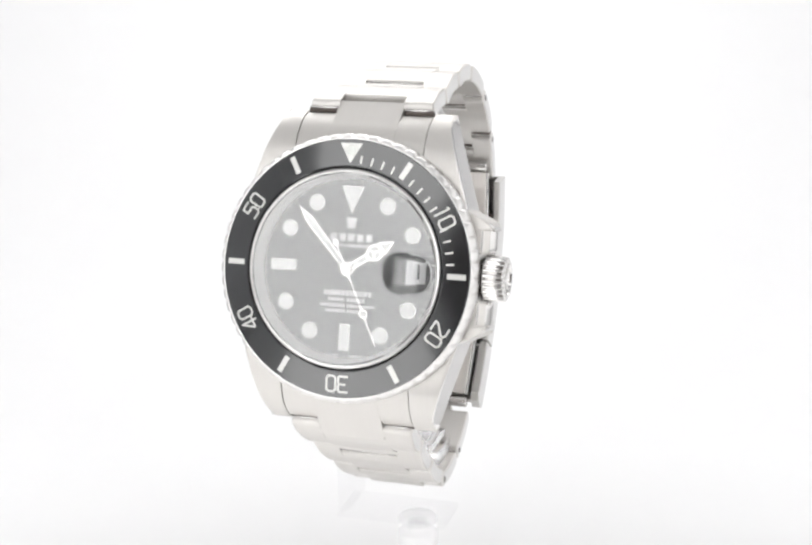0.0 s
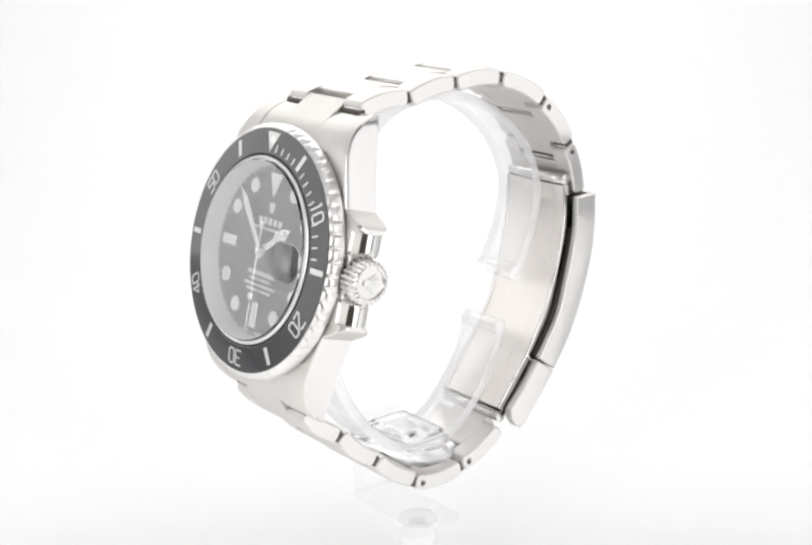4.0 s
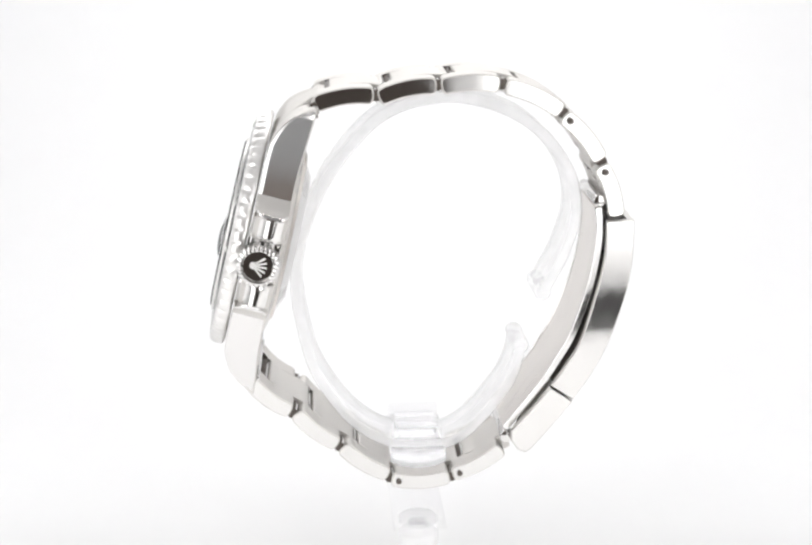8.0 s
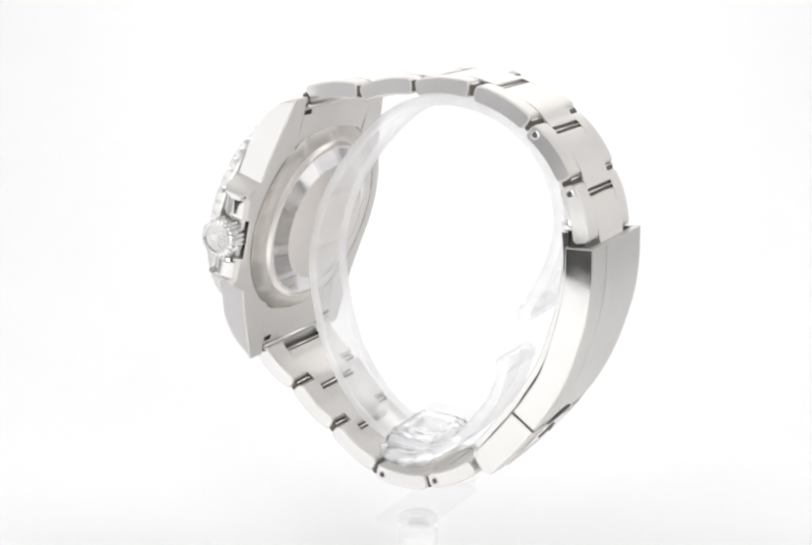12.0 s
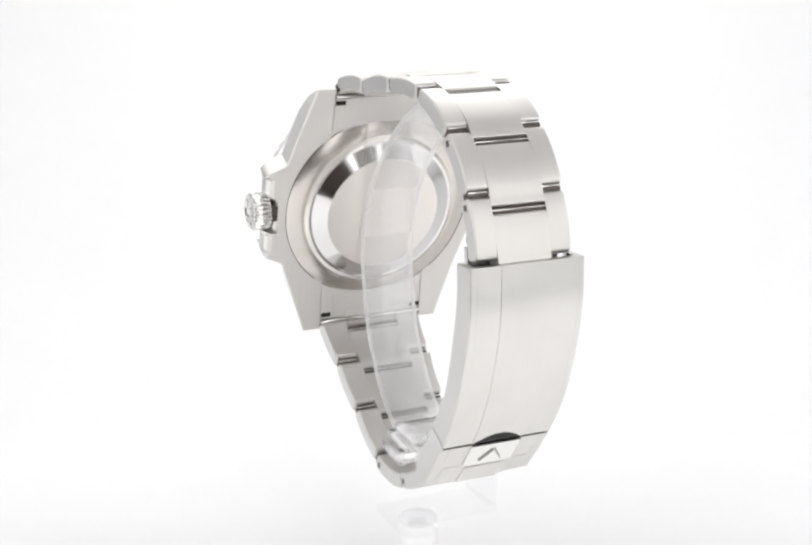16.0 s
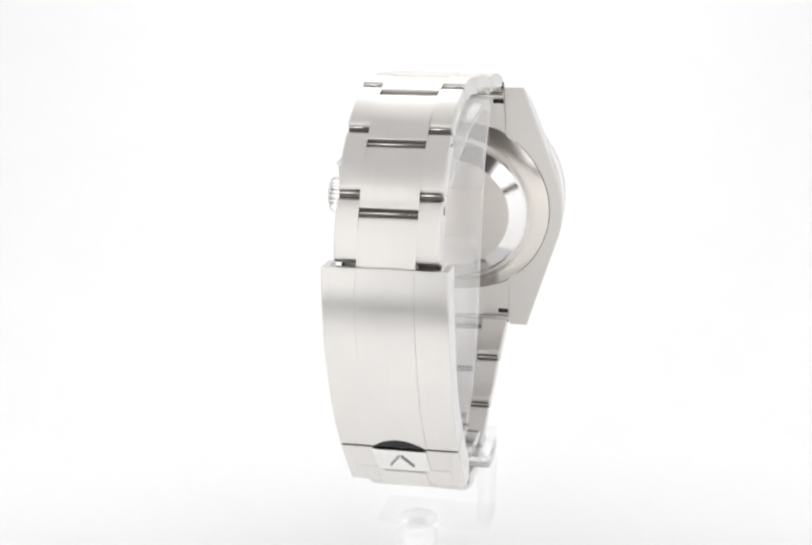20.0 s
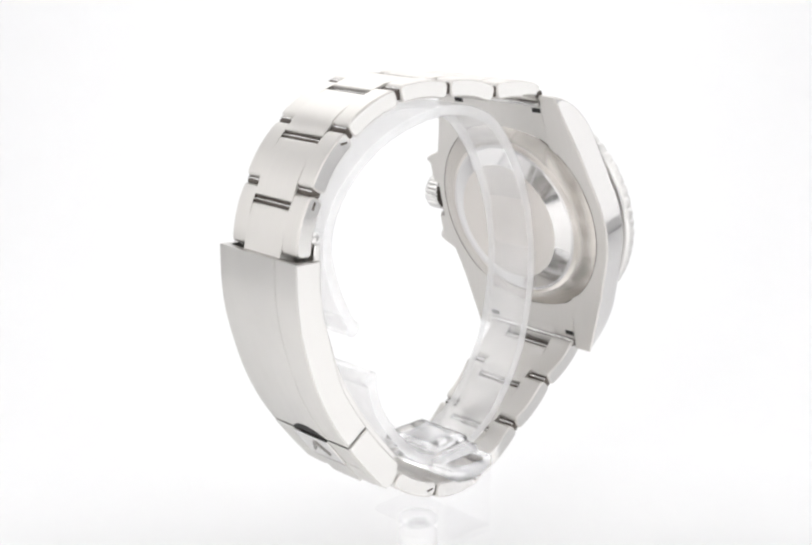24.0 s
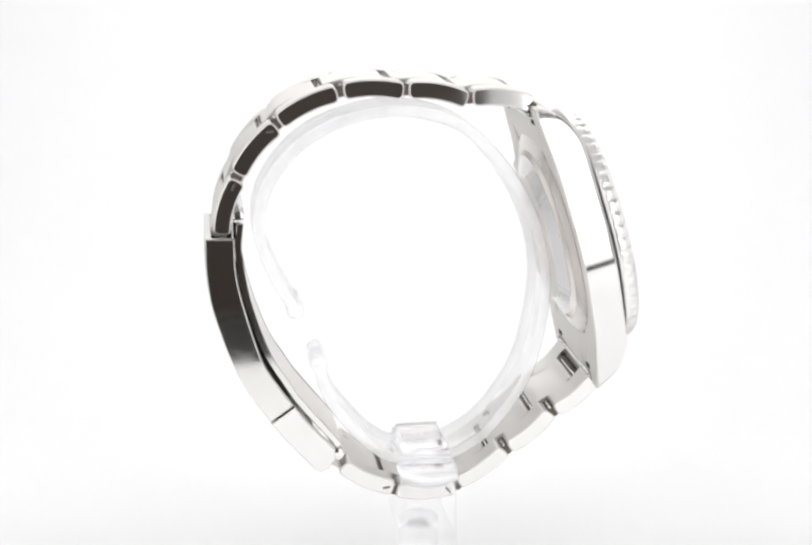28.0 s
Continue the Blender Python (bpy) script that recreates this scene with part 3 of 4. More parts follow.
def build_crystal():
    def window(f, grow=0.0):
        out = []
        for sx, sy, a0 in ((1, 1, 0), (-1, 1, 90), (-1, -1, 180), (1, -1, 270)):
            for k in range(6):
                a = radians(a0 + 18 * k)
                out.append((10.2 + f * (sx * 1.3 + (2.6 + grow) * math.cos(a)), f * (sy * 0.4 + (2.6 + grow) * math.sin(a))))
        return out
    # flat disc with an opening into which the lens is set
    bm = bmesh.new()
    rows = []
    for r, z in ((14.46, 2.16), (14.46, 2.34), (14.25, 2.5)):
        rows.append([bm.verts.new((r * math.cos(2 * math.pi * k / 120), r * math.sin(2 * math.pi * k / 120), z)) for k in range(120)])
    hole = [[bm.verts.new((x, y, z)) for x, y in window(1.0, 0.03)] for z in (2.16, 2.5)]
    for pair in ((rows[0], rows[1]), (rows[1], rows[2]), (hole[0], hole[1])):
        for i in range(len(pair[0])):
            j = (i + 1) % len(pair[0])
            bm.faces.new((pair[0][i], pair[0][j], pair[1][j], pair[1][i]))
    for rim, cut in ((rows[0], hole[0]), (rows[2], hole[1])):
        edges = []
        for ring in (rim, cut):
            for i in range(len(ring)):
                a, b = ring[i], ring[(i + 1) % len(ring)]
                edges.append(bm.edges.get((a, b)) or bm.edges.new((a, b)))
        bmesh.ops.triangle_fill(bm, edges=edges, use_beauty=True)
    cr = part("crystal", bm, CRYSTAL, watch, "clear flat sapphire crystal", 30, HEAD)
    cr.visible_shadow = False
    bm = bmesh.new()
    rings = []
    for f, z in ((0.99, 2.16), (1.0, 2.2), (1.0, 2.62), (0.97, 2.74), (0.9, 2.86), (0.8, 2.98), (0.7, 3.08), (0.6, 3.17), (0.5, 3.24), (0.4, 3.3), (0.3, 3.34), (0.2, 3.37), (0.1, 3.39), (0.02, 3.4)):
        rings.append([(x, y, z) for x, y in window(f)])
    loops(bm, rings)
    lens = part("magnifier", bm, COATED, cr, "raised magnifying lens over the date")
    lens.visible_shadow = False


build_crystal()


def build_crown():
    to_crown = HEAD @ Matrix.Translation((0, 0, -3.85 * MM)) @ Matrix.Rotation(radians(90), 4, "Y")
    bm = bmesh.new()
    prof = [(0, 18.8), (2.4, 18.8), (2.4, 20.6), (3.2, 20.65), (3.45, 20.85), (3.45, 22.2), (3.45, 23.55), (3.3, 23.85), (2.7, 24.1), (2.45, 24.05), (2.35, 23.75), (0, 23.7)]

    def flutes(i, k):
        g = 0.5 + 0.5 * math.cos(2 * math.pi * (k % 12) / 12)
        return {3: -0.15, 4: -0.36, 5: -0.36, 6: -0.36, 7: -0.3}.get(i, 0) * g ** 1.5
    revolve(bm, prof, 288, mats=[1, 1, 1, 0, 0, 0, 0, 0, 0, 2, 2, 2], wave=flutes)
    crown = part("winding_crown", bm, [CROWN, GAPSTEEL, POLISHED], watch, "fluted polished screw-down crown", 38, to_crown)
    bm = bmesh.new()
    for a in (-40, -20, 0, 20, 40):
        d = Vector((math.sin(radians(a)), math.cos(radians(a))))
        q = Vector((d.y, -d.x)) * 0.13
        c = Vector((0, -0.9))
        slab_z(bm, [c + d * 0.7 - q, c + d * 0.7 + q, c + d * 2.3 + q, c + d * 2.3 - q], 23.68, 23.98, 0.03)
    disc(bm, 0, -0.75, 0.55, 23.68, 23.98, 20, 0.05)
    part("emblem", bm, FLANGE, crown, "raised plain emblem on the crown's face", 20, Matrix.Rotation(radians(-90), 4, "Z"))
    bm = bmesh.new()
    revolve(bm, [(0, 19.0), (1.6, 19.0), (1.6, 21.2), (0, 21.2)], 32)
    part("crown_tube", bm, DARK, crown)
    bm = bmesh.new()
    arc = [(18.3 + 2.15 * math.cos(radians(a)), -4.0 + 2.15 * math.sin(radians(a))) for a in range(-90, 91, 12)]
    loops(bm, [[(x, y, z) for x, z in arc] for y in (-3.6, 3.6)])
    part("crown_seat", bm, SATIN, case, "rounded steel seat between the crown guards", 40)


build_crown()


def build_back():
    bm = bmesh.new()
    prof = [(0, -6.8), (18.0, -6.8), (18.0, -7.03), (17.85, -7.1), (15.7, -7.72), (15.2, -7.76), (14.95, -7.8), (14.35, -8.25), (14.1, -8.35), (13.6, -8.38), (10.9, -9.56), (10.5, -9.58), (0, -9.58)]

    def flute(i, k):
        return -0.3 * (k % 2) if i in (6, 7) else 0
    mats = [2, 2, 2, 2, 2, 2, 0, 0, 3, 3, 0, 0, 0]
    revolve(bm, prof, 384, mats=mats, wave=flute)
    back = part("case_back", bm, [INNER, POLISHED, TURNED, FLANK], watch, "satin steel case back with fluted rim and polished slope", 20, HEAD)
    # dark ring drawn for the shaded groove at the rim
    bm = bmesh.new()
    revolve(bm, [(18.0, -6.9), (18.14, -6.9), (18.14, -7.04), (18.0, -7.04)], 192, closed=True)
    part("rim_gap", bm, GAPSTEEL, back, "thin dark ring for the shade in the gap round the case back", 30)
    for sy in (-1, 1):
        bm = bmesh.new()
        slab_x(bm, [(sy * 22.9 + 0.45 * math.cos(w), -7.95 + 0.45 * math.sin(w)) for w in [math.pi * q / 7 for q in range(14)]], -10.2, 10.2, 0.05)
        part("spring_bar", bm, SILVER, watch, "thin polished spring bar", 35, HEAD)
    for sx in (-1, 1):
        for sy in (-1, 1):
            # dark box in place of a cut slot, black for its inner shade
            bm = bmesh.new()
            box(bm, -0.95, 0.95, -0.42, 0.42, -7.78, -6.5, 0.03)
            part("spring_bar_slot", bm, DARK, watch, "dark slot in the end link beside the lug", 0, HEAD @ Matrix.Translation((sx * 9.2 * MM, sy * 21.6 * MM, 0.0)))
    return back


build_back()


# ---- bracelet ----
def end_links():
    for sy in (1, -1):
        bm = bmesh.new()
        ysec = [(15.2, -2.4)] + [(y, lug_top(y) - 0.04) for y in (17.6, 18.6, 19.6, 20.6, 21.6, 22.4, 23.1, 23.7, 23.85)] + [(23.75, -7.2), (22.4, -7.72), (19.5, -7.55), (15.2, -6.9)]
        poly = [(sy * y, z) for y, z in ysec]
        slab_x(bm, poly, -10.24, 10.24, 0.08, 0, 0)
        ob = part("end_link", bm, [BRUSHED], watch, "curved steel end link fitted between the lugs", 16, HEAD)
        bm = bmesh.new()
        ysec = [(y, lug_top(y) + 0.02) for y in (18.6, 19.6, 20.6, 21.6, 22.2)] + [(23.0, -4.78), (24.0, -5.68), (25.0, -6.62), (26.6, -7.9) if sy < 0 else (26.0, -7.45), (26.3, -8.6) if sy < 0 else (26.0, -8.5), (24.6, -8.3), (21.0, -7.6)]
        slab_x(bm, [(sy * y, z) for y, z in ysec], -5.3, 5.3, 0.1)
        part("center_piece", bm, BRUSHED, ob, "", 16)


end_links()

# each link: its two ends in y, z, its bow, and its half width at either end
TOP = [((-17.0, 23.1), (-7.3, 24.3), 0.4), ((-6.6, 23.9), (2.9, 25.7), 0.4), ((3.6, 25.5), (13.3, 25.7), 0.35), ((14.2, 25.4), (23.6, 21.1), 0.4),
       ((24.0, 20.3), (30.35, 12.8), 0.4), ((30.5, 11.9), (33.4, 3.0), 0.4)]
BOTTOM = [((-28.9, -24.2), (-22.2, -30.0), -0.4), ((-21.4, -30.3), (-14.3, -36.5), -0.4), ((-13.6, -37.0), (-5.5, -42.6), -0.4), ((-5.0, -43.5), (5.3, -43.4), -0.5),
          ((5.8, -43.0), (14.6, -38.4), -0.4)]
TH = 2.85


def links():
    for chain, widths in ((TOP, (10.0, 9.3, 8.7, 8.25, 8.1, 8.05, 8.0)), (BOTTOM, (10.0, 9.3, 8.7, 8.25, 8.1, 8.0))):
        n = len(chain)
        for k, (a, b, sag) in enumerate(chain):
            a, b = Vector(a), Vector(b)
            e = (b - a).normalized()
            wa, wb = widths[k], widths[k + 1]
            hw = (wa + wb) / 2
            mid = 4.45 + (hw - 8.0) * 0.45
            up = Vector((-e.y, e.x))
            out = up if up.dot((a + b) / 2 - Vector((0, -8))) > 0 else -up
            # the middle piece starts further along and reaches in between the next link's side pieces
            way = [a + e * 3.15 + up * (sag * 0.5), (a + b) / 2 + e * 0.6 + up * sag, b - e * 1.2 + up * (sag * 0.35)]
            if k + 1 < n:
                a2, b2, sag2 = Vector(chain[k + 1][0]), Vector(chain[k + 1][1]), chain[k + 1][2]
                e2 = (b2 - a2).normalized()
                u2 = Vector((-e2.y, e2.x))
                way += [a2 + e2 * 0.3, a2 + e2 * 1.35 + u2 * (sag2 * 0.4)]
            else:
                way += [b + e * 0.9]
            bm = bmesh.new()
            slab_x(bm, rounded_band(curve_pts(way, 5), TH / 2 - 0.006, 0.3), XC - mid + 0.004, XC + mid - 0.004, 0.012)
            link = part("bracelet_link", bm, BRUSHED, watch, "brushed steel three-piece bracelet link with polished flanks", 18, DOWN)
            for sd in (-1, 1):
                bm = bmesh.new()
                poly = stadium(a, b, sag, TH)
                x0, x1 = sorted((XC + sd * mid, XC + sd * hw))
                slab_x(bm, poly, x0, x1, *((0.28, 0, 1, 0.012) if sd < 0 else (0.012, 0, 1, 0.28)))
                length = (b - a).length
                for v in bm.verts:      # taper towards the clasp
                    if abs(v.co.x - XC) > mid + 0.6:
                        u = (Vector((v.co.y, v.co.z)) - a).dot(e) / length
                        v.co.x += sd * ((wa - hw) * (1 - u) + (wb - hw) * u)
                        v.co.x -= sd * 0.035 * (Vector((v.co.y, v.co.z)) - a).dot(out)
                part("side_piece", bm, [BRUSHED, POLISHED], link, "", 18)
            if k >= n - 2:
                c = a + e * 1.3 + up * (sag * 0.4)
                for sd in (-1, 1):
                    edge = XC + sd * wa
                    if sd < 0:      # this side shows the screw's slot
                        d = Vector((math.cos(0.9 + 2.1 * k), math.sin(0.9 + 2.1 * k)))
                        q = Vector((-d.y, d.x)) * 0.17
                        bm = bmesh.new()
                        slab_x(bm, [c - d * 0.62 - q, c + d * 0.62 - q, c + d * 0.62 + q, c - d * 0.62 + q], edge - 0.05, edge + 0.3, 0.02)
                        part("screw_slot", bm, GAPSTEEL, link, "dark slot of a link screw", 0)
                        continue
                    for name, r, proud, mat in (("screw_seat", 0.72, 0.04, SILVER), ("screw", 0.5, 0.07, GAPSTEEL)):
                        x0, x1 = sorted((edge - sd * 0.4, edge + sd * proud))
                        bm = bmesh.new()
                        slab_x(bm, [(c.x + r * math.cos(w), c.y + r * math.sin(w)) for w in [math.pi * q / 8 for q in range(16)]], x0, x1, 0.03)
                        part(name, bm, mat, link, "", 30)
            # joints: in each gap a knuckle coloured dark for shade, a thin bright pin in front
            def rod(c, r, x0, x1, name, mat):
                bm = bmesh.new()
                slab_x(bm, [(c.x + r * math.cos(w), c.y + r * math.sin(w)) for w in [math.pi * q / 6 for q in range(12)]], x0, x1, 0.05)
                part(name, bm, mat, link)
            if k == 0:
                for sd in (-1, 1):
                    x0, x1 = sorted((XC + sd * (mid + 0.3), XC + sd * (wa + 0.1)))
                    rod(a - e * 0.05 - out * 0.35, 0.6, x0, x1, "knuckle", GAPSTEEL)
                    rod(a - e * 0.25 + out * 0.2, 0.18, x0, x1, "pin", SILVER)
                if chain is BOTTOM:
                    slot = a + e * 2.55 + up * (sag * 0.5)
                    rod(slot, 1.05, XC - mid, XC + mid, "knuckle", GAPSTEEL)
                    rod(slot - out * 0.98, 0.22, XC - mid, XC + mid, "pin", SILVER)
            if k + 1 < n:
                gap = (b + a2) / 2
                slot = a2 + e2 * 2.28 + u2 * (sag2 * 0.5)
                for sd in (-1, 1):
                    x0, x1 = sorted((XC + sd * (mid + 0.05), XC + sd * (wb - 0.35)))
                    rod(gap, 0.95, x0, x1, "knuckle", GAPSTEEL)
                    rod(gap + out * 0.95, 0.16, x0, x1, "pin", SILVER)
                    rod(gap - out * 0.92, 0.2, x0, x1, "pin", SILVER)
                rod(slot, 1.05, XC - mid, XC + mid, "knuckle", GAPSTEEL)
                rod(slot + out * 1.0 + e2 * 0.2, 0.14, XC - mid, XC + mid, "pin", SILVER)
                rod(slot - out * 0.98, 0.22, XC - mid, XC + mid, "pin", SILVER)
            else:
                rod(b - e * 0.2, 0.3, XC - hw + 0.6, XC + hw - 0.6, "pin", SILVER)


links()


def clasp():
    outer = curve_pts([(36.0, 2.8), (36.0, -3.5), (35.1, -9.8), (32.5, -18.2), (29.6, -24.2), (26.5, -28.9)], 6)
    cover = curve_pts([(31.2, 2.6), (31.2, -2.5), (30.3, -8.0), (27.6, -17.8), (25.0, -22.6), (22.6, -26.2)], 6)
    hw = 9.6

    def strip(o, i, x0, x1, bevel, name, parent, mat=CLASP, label="", capmat=0):
        bm = bmesh.new()
        slab_x(bm, list(o) + list(i)[::-1], x0, x1, bevel, 0, capmat)
        return part(name, bm, mat, parent, label, 14, DOWN if parent is watch else None)
    def lean(bm, sd, inner):
        """Lets a flank lean inwards towards the clasp's outer face."""
        for v in bm.verts:
            if abs(v.co.x - XC) > hw - 0.5:
                p = Vector((v.co.y, v.co.z))
                v.co.x -= sd * 0.01 * min((p - q).length for q in inner)
    ns = normals(outer)
    skin = [p + n * -1.0 for p, n in zip(outer, ns)]
    if (skin[3] - Vector((0, -8))).length > (outer[3] - Vector((0, -8))).length:
        ns = [-n for n in ns]
        skin = [p + n * -1.0 for p, n in zip(outer, ns)]
    top = strip(outer, skin, XC - 4.45, XC + 4.45, 0.06, "clasp_cover", watch, CLASP, "brushed steel folding clasp cover with a raised middle band")
    low = [p - n * 0.1 for p, n in zip(outer, ns)]
    low2 = [p - n * 1.1 for p, n in zip(outer, ns)]
    for sd in (-1, 1):
        x0, x1 = sorted((XC + sd * 4.45, XC + sd * (hw - 1.15)))
        strip(low, low2, x0, x1, 0.02, "cover_band", top)
        x0, x1 = sorted((XC + sd * (hw - 1.15), XC + sd * hw))
        bm = bmesh.new()
        slab_x(bm, list(low) + list(cover)[::-1], x0, x1, *((0.2, 0, 1, 0.02) if sd < 0 else (0.02, 0, 1, 0.2)))
        lean(bm, sd, cover)
        part("side_wall", bm, [CLASP, POLISHED], top, "polished flank of the clasp", 14)
    # lower flap with its emblem plate
    o2 = curve_pts([(26.3, -29.2), (23.0, -33.4), (19.25, -37.8)], 6)
    i2 = curve_pts([(22.4, -26.5), (19.2, -30.6), (15.8, -34.4)], 6)
    n2 = normals(o2)
    if (o2[3] + n2[3] - Vector((0, -8))).length < (o2[3] - Vector((0, -8))).length:
        n2 = [-n for n in n2]
    s2 = [p - n * 1.4 for p, n in zip(o2, n2)]
    flap = strip(o2, s2, XC - 8.0, XC + 8.0, 0.1, "clasp_flap", watch, CLASP, "steel safety flap of the clasp with a raised emblem")
    for sd in (-1, 1):
        x0, x1 = sorted((XC + sd * 7.9, XC + sd * hw))
        bm = bmesh.new()
        tip = [Vector((18.3, -38.35)), Vector((17.0, -37.8)), Vector((15.8, -36.2))]
        slab_x(bm, list(o2) + tip + list(i2)[::-1], x0, x1, 0.22, 0, 1)
        lean(bm, sd, i2)
        part("flap_wall", bm, [CLASP, POLISHED], flap, "", 14)
    plate = [p + n * 0.35 for p, n in zip(o2[0:8], n2[0:8])]
    strip(plate, [p - n * 0.6 for p, n in zip(plate, n2[0:8])], XC - 4.4, XC + 4.4, 0.15, "emblem_plate", flap, POLISHED, "polished plate with a plain emblem")
    end = [p + n * 0.2 for p, n in zip(o2[8:], n2[8:])]
    end.append(end[-1] + (end[-1] - end[-2]).normalized() * 1.1)
    strip(end, [p - n * 0.9 for p, n in zip(end, n2[8:] + n2[-1:])], XC - 3.6, XC + 3.6, 0.15, "lift_tab", flap, CLASP)
    corner = [p + n * 0.1 for p, n in zip(o2[7:], n2[7:])]
    for sd in (-1, 1):
        x0, x1 = sorted((XC + sd * 4.5, XC + sd * 7.7))
        strip(corner, [p - n * 0.7 for p, n in zip(corner, n2[7:])], x0, x1, 0.16, "side_tab", flap, CLASP)
    mid, nn = o2[5], n2[5]
    along = (o2[8] - o2[2]).normalized()
    bm = bmesh.new()
    for ang in (-30, 30):
        d = (math.sin(radians(ang)), math.cos(radians(ang)))
        ring = []
        for x, w in ((-0.13, 0.4), (0.13, 0.4), (0.13, 3.8), (-0.13, 3.8)):
            lx, ly = x * d[1] + w * d[0], -x * d[0] + w * d[1]
            ring.append((lx, ly))
        lo, hi = [], []
        for lx, ly in ring:
            p = mid - along * 3.0 + along * ly
            q = p + nn * 0.3
            r = p + nn * 0.55
            lo.append((XC + lx, q.x, q.y))
            hi.append((XC + lx, r.x, r.y))
        loops(bm, [lo, hi])
    part("emblem", bm, EMBLEM, flap, "grey outline of a raised plain emblem", 0)
    # dark plate for the shaded thumb notch between cover and flap
    bm = bmesh.new()
    ring = [(4.15 * math.cos(math.pi * k / 14), 2.05 * math.sin(math.pi * k / 14) ** 2) for k in range(15)]
    p0, al = outer[-1], (outer[-2] - outer[-1]).normalized()
    lo, hi = [], []
    for lx, ly in ring:
        p = p0 + al * ly
        q, r = p + ns[-1] * 0.03, p - ns[-1] * 0.6
        lo.append((XC + lx, q.x, q.y))
        hi.append((XC + lx, r.x, r.y))
    loops(bm, [lo, hi])
    part("thumb_notch", bm, DARK, top, "dark half-round thumb notch", 0)
    # inner folding blades
    bl = curve_pts([(30.2, 4.6), (30.6, 0.0), (29.9, -6.0), (28.6, -11.5), (26.3, -18.0), (23.6, -22.8), (21.6, -26.0), (18.2, -30.4), (14.9, -34.6)], 5)
    blade = strip(band(bl, 0.45, 0.45)[:len(bl)], band(bl, 0.45, 0.45)[len(bl):][::-1], XC - 7.1, XC + 7.1, 0.15, "folding_blade", watch, BLADE, "thin satin steel folding blade inside the clasp")
    for sd in (-1, 1):
        x0, x1 = sorted((XC + sd * 7.13, XC + sd * 7.65))
        strip(band(bl, 0.55, 0.6)[:len(bl)], band(bl, 0.55, 0.6)[len(bl):][::-1], x0, x1, 0.12, "blade_rim", blade, POLISHED, "polished edge of the blade")
    bl2 = [p + n * 1.35 for p, n in zip(bl[8:30], normals(bl)[8:30])]
    rail = band(bl2, 0.36, 0.3)
    frame_strip = strip(rail[:len(bl2)], rail[len(bl2):][::-1], XC - 8.2, XC + 8.2, 0.05, "inner_frame", watch, GAPSTEEL, "dull brown-grey rail with dark holes between blade and clasp cover")
    for i in (1, 5, 9, 13, 17):
        for sd in (-1, 1):
            x0, x1 = sorted((XC + sd * 8.0, XC + sd * 8.26))
            seg = bl2[i:i + 3]
            hole = band(seg, 0.32, 0.28)
            strip(hole[:3], hole[3:][::-1], x0, x1, 0.02, "frame_hole", frame_strip, DARK)
    for c, r, half in (((30.4, 5.6), 1.0, 7.2), ((15.2, -36.2), 1.05, 7.4)):
        bm = bmesh.new()
        slab_x(bm, [(c[0] + r * math.cos(w), c[1] + r * math.sin(w)) for w in [math.pi * q / 10 for q in range(20)]], XC - half, XC + half, 0.1)
        part("clasp_hinge", bm, POLISHED, watch, "round steel hinge of the clasp", 35, DOWN)


clasp()


# ---- the stand ----
stand = new("watch_stand")
stand.location = (0, 0, 0)
tagged(stand, "clear acrylic watch stand with an open ring inside the bracelet", "watch stand")
UP = Matrix.Translation((0, 0, LIFT * MM))


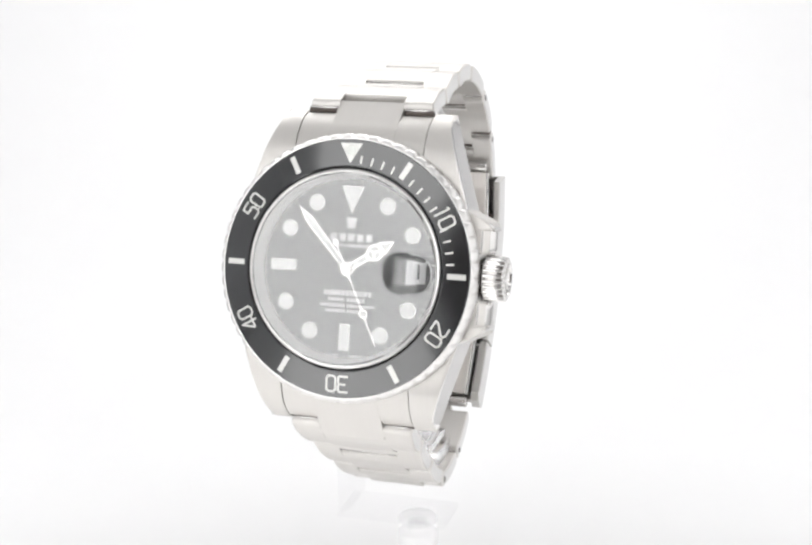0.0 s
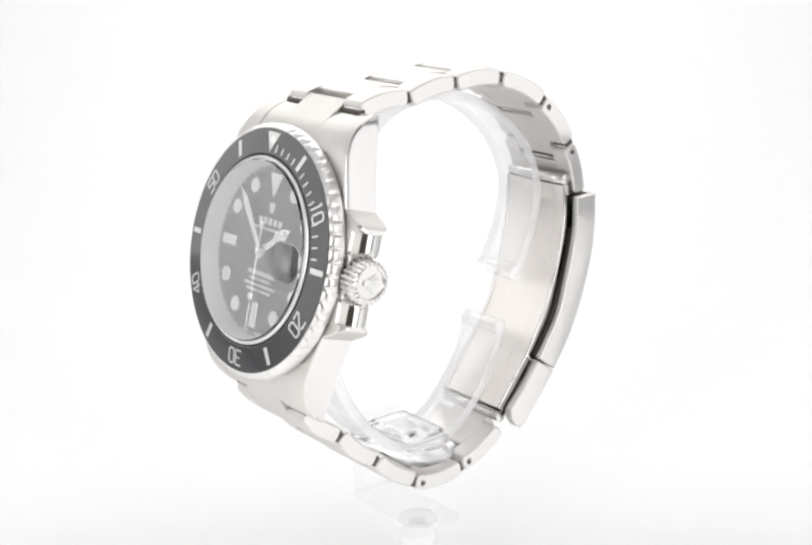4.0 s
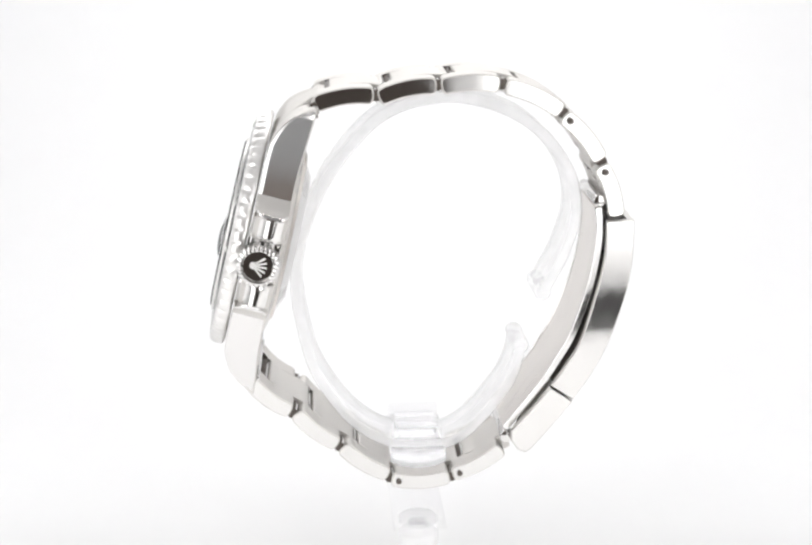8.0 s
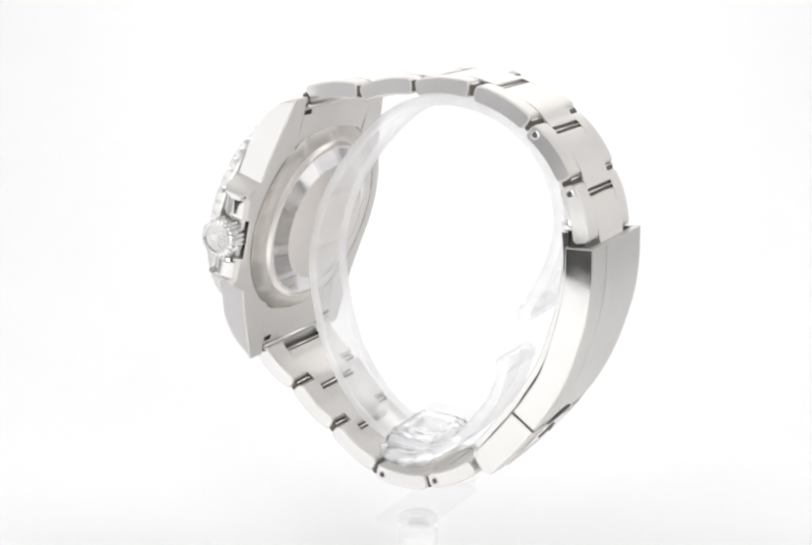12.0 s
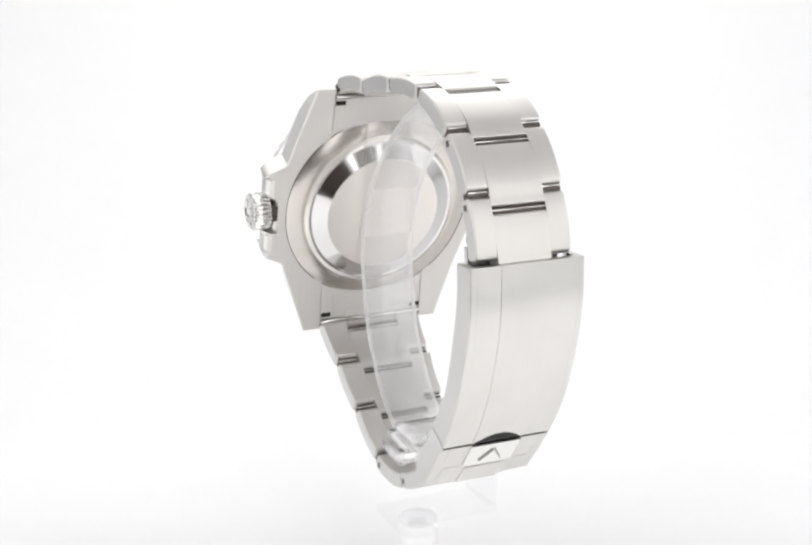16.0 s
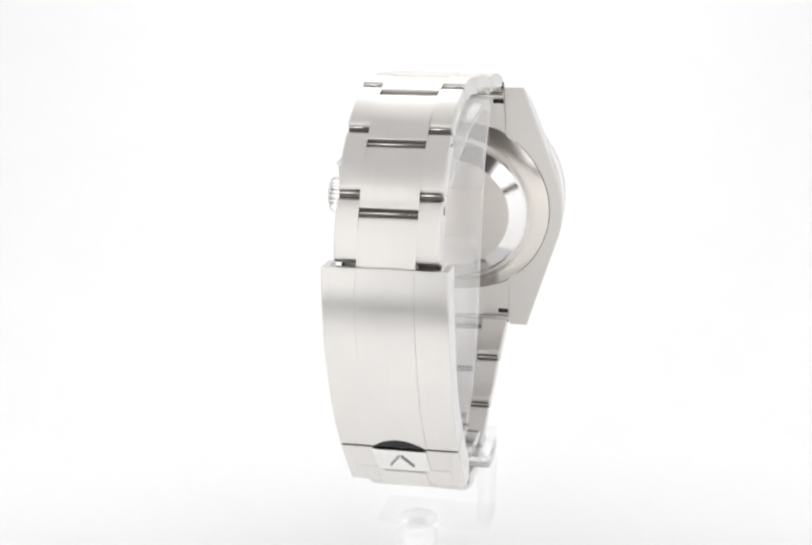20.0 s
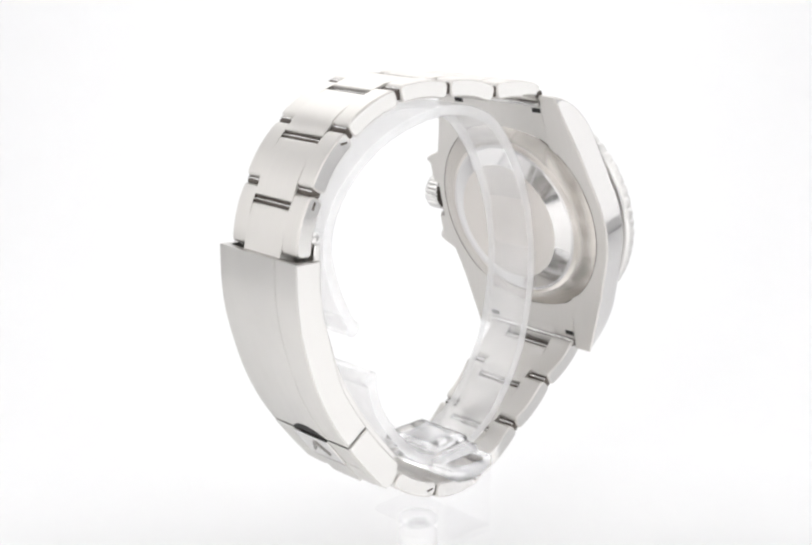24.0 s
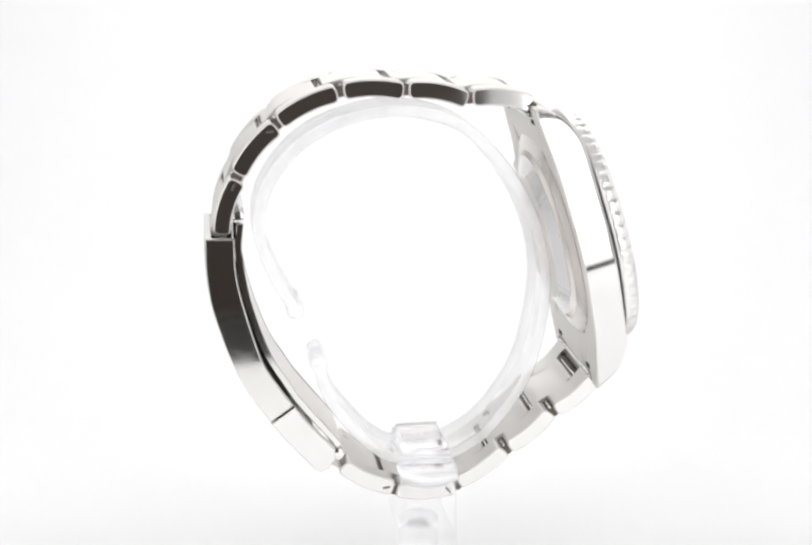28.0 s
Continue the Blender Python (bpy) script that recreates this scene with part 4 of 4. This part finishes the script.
def build_stand():
    XR = XC - 0.7     # middle plane of the ring
    LEAN = 0.0041
    line = curve_pts([(21.6, -11.0), (25.2, -4.0), (27.2, 3.5), (25.6, 10.6), (20.6, 17.0), (13.4, 21.0), (4.2, 22.4), (-5.6, 19.6), (-13.6, 11.6), (-18.8, 2.0), (-20.8, -8.0), (-19.6, -18.0),
                      (-17.0, -26.0), (-10.6, -34.6), (-3.0, -38.6), (4.0, -38.6), (9.0, -36.0), (14.6, -29.4), (16.9, -25.0), (17.9, -20.6)], 6)
    bm = bmesh.new()
    slab_x(bm, band(line, 1.0, 1.0), XR - 4.85, XR + 4.85, 0.2, 0, 1)
    for v in bm.verts:      # the ring leans a little to one side towards its top
        v.co.x -= max(0, v.co.z + 10) ** 2 * LEAN
    ring = part("ring", bm, [ACRYLIC, CUT], stand, "open clear acrylic ring", 35, UP)
    for c in (line[0], line[-1]):
        bm = bmesh.new()
        slab_x(bm, [(c.x + 1.45 * math.cos(w), c.y + 1.45 * math.sin(w)) for w in [math.pi * q / 10 for q in range(20)]], XR - 4.8, XR + 4.8, 0.2, 0, 1)
        part("ring_tip", bm, [ACRYLIC, CUT], ring, "rounded tip of the open ring", 35).visible_shadow = False
    bm = bmesh.new()
    slab_x(bm, [(-5.0, -38.8), (4.7, -38.8), (4.7, -40.6), (3.0, -41.5), (0, -41.9), (-3.0, -41.5), (-5.0, -40.6)], XC - 11.2, XC + 7.0, 0.25, 0, 0)
    block = part("cradle_block", bm, [SHEET], stand, "clear acrylic cradle block", 30, UP)
    for z, y0, y1, x0, x1, hgt in ((-38.75, -4.6, 4.4, -8.4, 6.2, 1.5), (-37.2, -4.1, 3.9, -6.4, 5.0, 1.1)):
        bm = bmesh.new()
        slab_x(bm, [(y0, z), (y1, z), (y1 - 0.4, z + hgt), (y0 + 0.4, z + hgt)], XC + x0, XC + x1, 0.25, 0, 0)
        part("step", bm, [SHEET], block, "", 30).visible_shadow = False
    bm = bmesh.new()
    box(bm, XC - 11.4, XC - 9.2, -4.6, 4.4, -51.55, -36.3, 0.3)
    column = part("column", bm, CLEAR, stand, "clear acrylic side column", 30, UP)
    bm = bmesh.new()
    box(bm, XC - 11.4, XC + 8.6, -4.8, 4.6, -53.0, -51.6, 0.3)
    foot = part("foot_plate", bm, CLEAR, stand, "clear acrylic foot plate", 30, UP)
    bm = bmesh.new()
    revolve(bm, [(0, -65.98), (3.6, -65.98), (3.6, -56.1), (3.3, -55.85), (1.75, -55.8), (1.75, -54.25), (0, -54.25)], 48)
    peg = part("peg", bm, [ACRYLIC], stand, "clear acrylic turning peg with a narrow neck", 40, UP)
    bm = bmesh.new()
    revolve(bm, [(0, -54.2), (3.2, -54.2), (3.5, -54.0), (3.5, -53.3), (3.2, -53.05), (0, -53.05)], 48)
    button = part("button", bm, ACRYLIC, stand, "round clear button under the foot plate", 40, UP)
    for o in (ring, block, column, foot, peg, button):
        o.visible_shadow = False


build_stand()


# ---- what moves ----
def motions():
    def spin(t):
        return -(16.325 + 8.7451 * t)
    times = [0.5 * i for i in range(57)]
    walk(watch, [(t, pose(0, 0, (LIFT + BASE) * MM, 0, 0, spin(t))) for t in times])
    walk(stand, [(t, pose(0, 0, 0, 0, 0, spin(t))) for t in times])
    at = SUNK @ Matrix.Translation((0, 0, 1.3 * MM))
    walk(second_hand, [(t, at @ turn(154.6 + 6.0 * t)) for t in times])
    at = SUNK @ Matrix.Translation((0, 0, 1.0 * MM))
    walk(minute_hand, [(t, at @ turn(-41.9 + 0.1 * t)) for t in times])


motions()
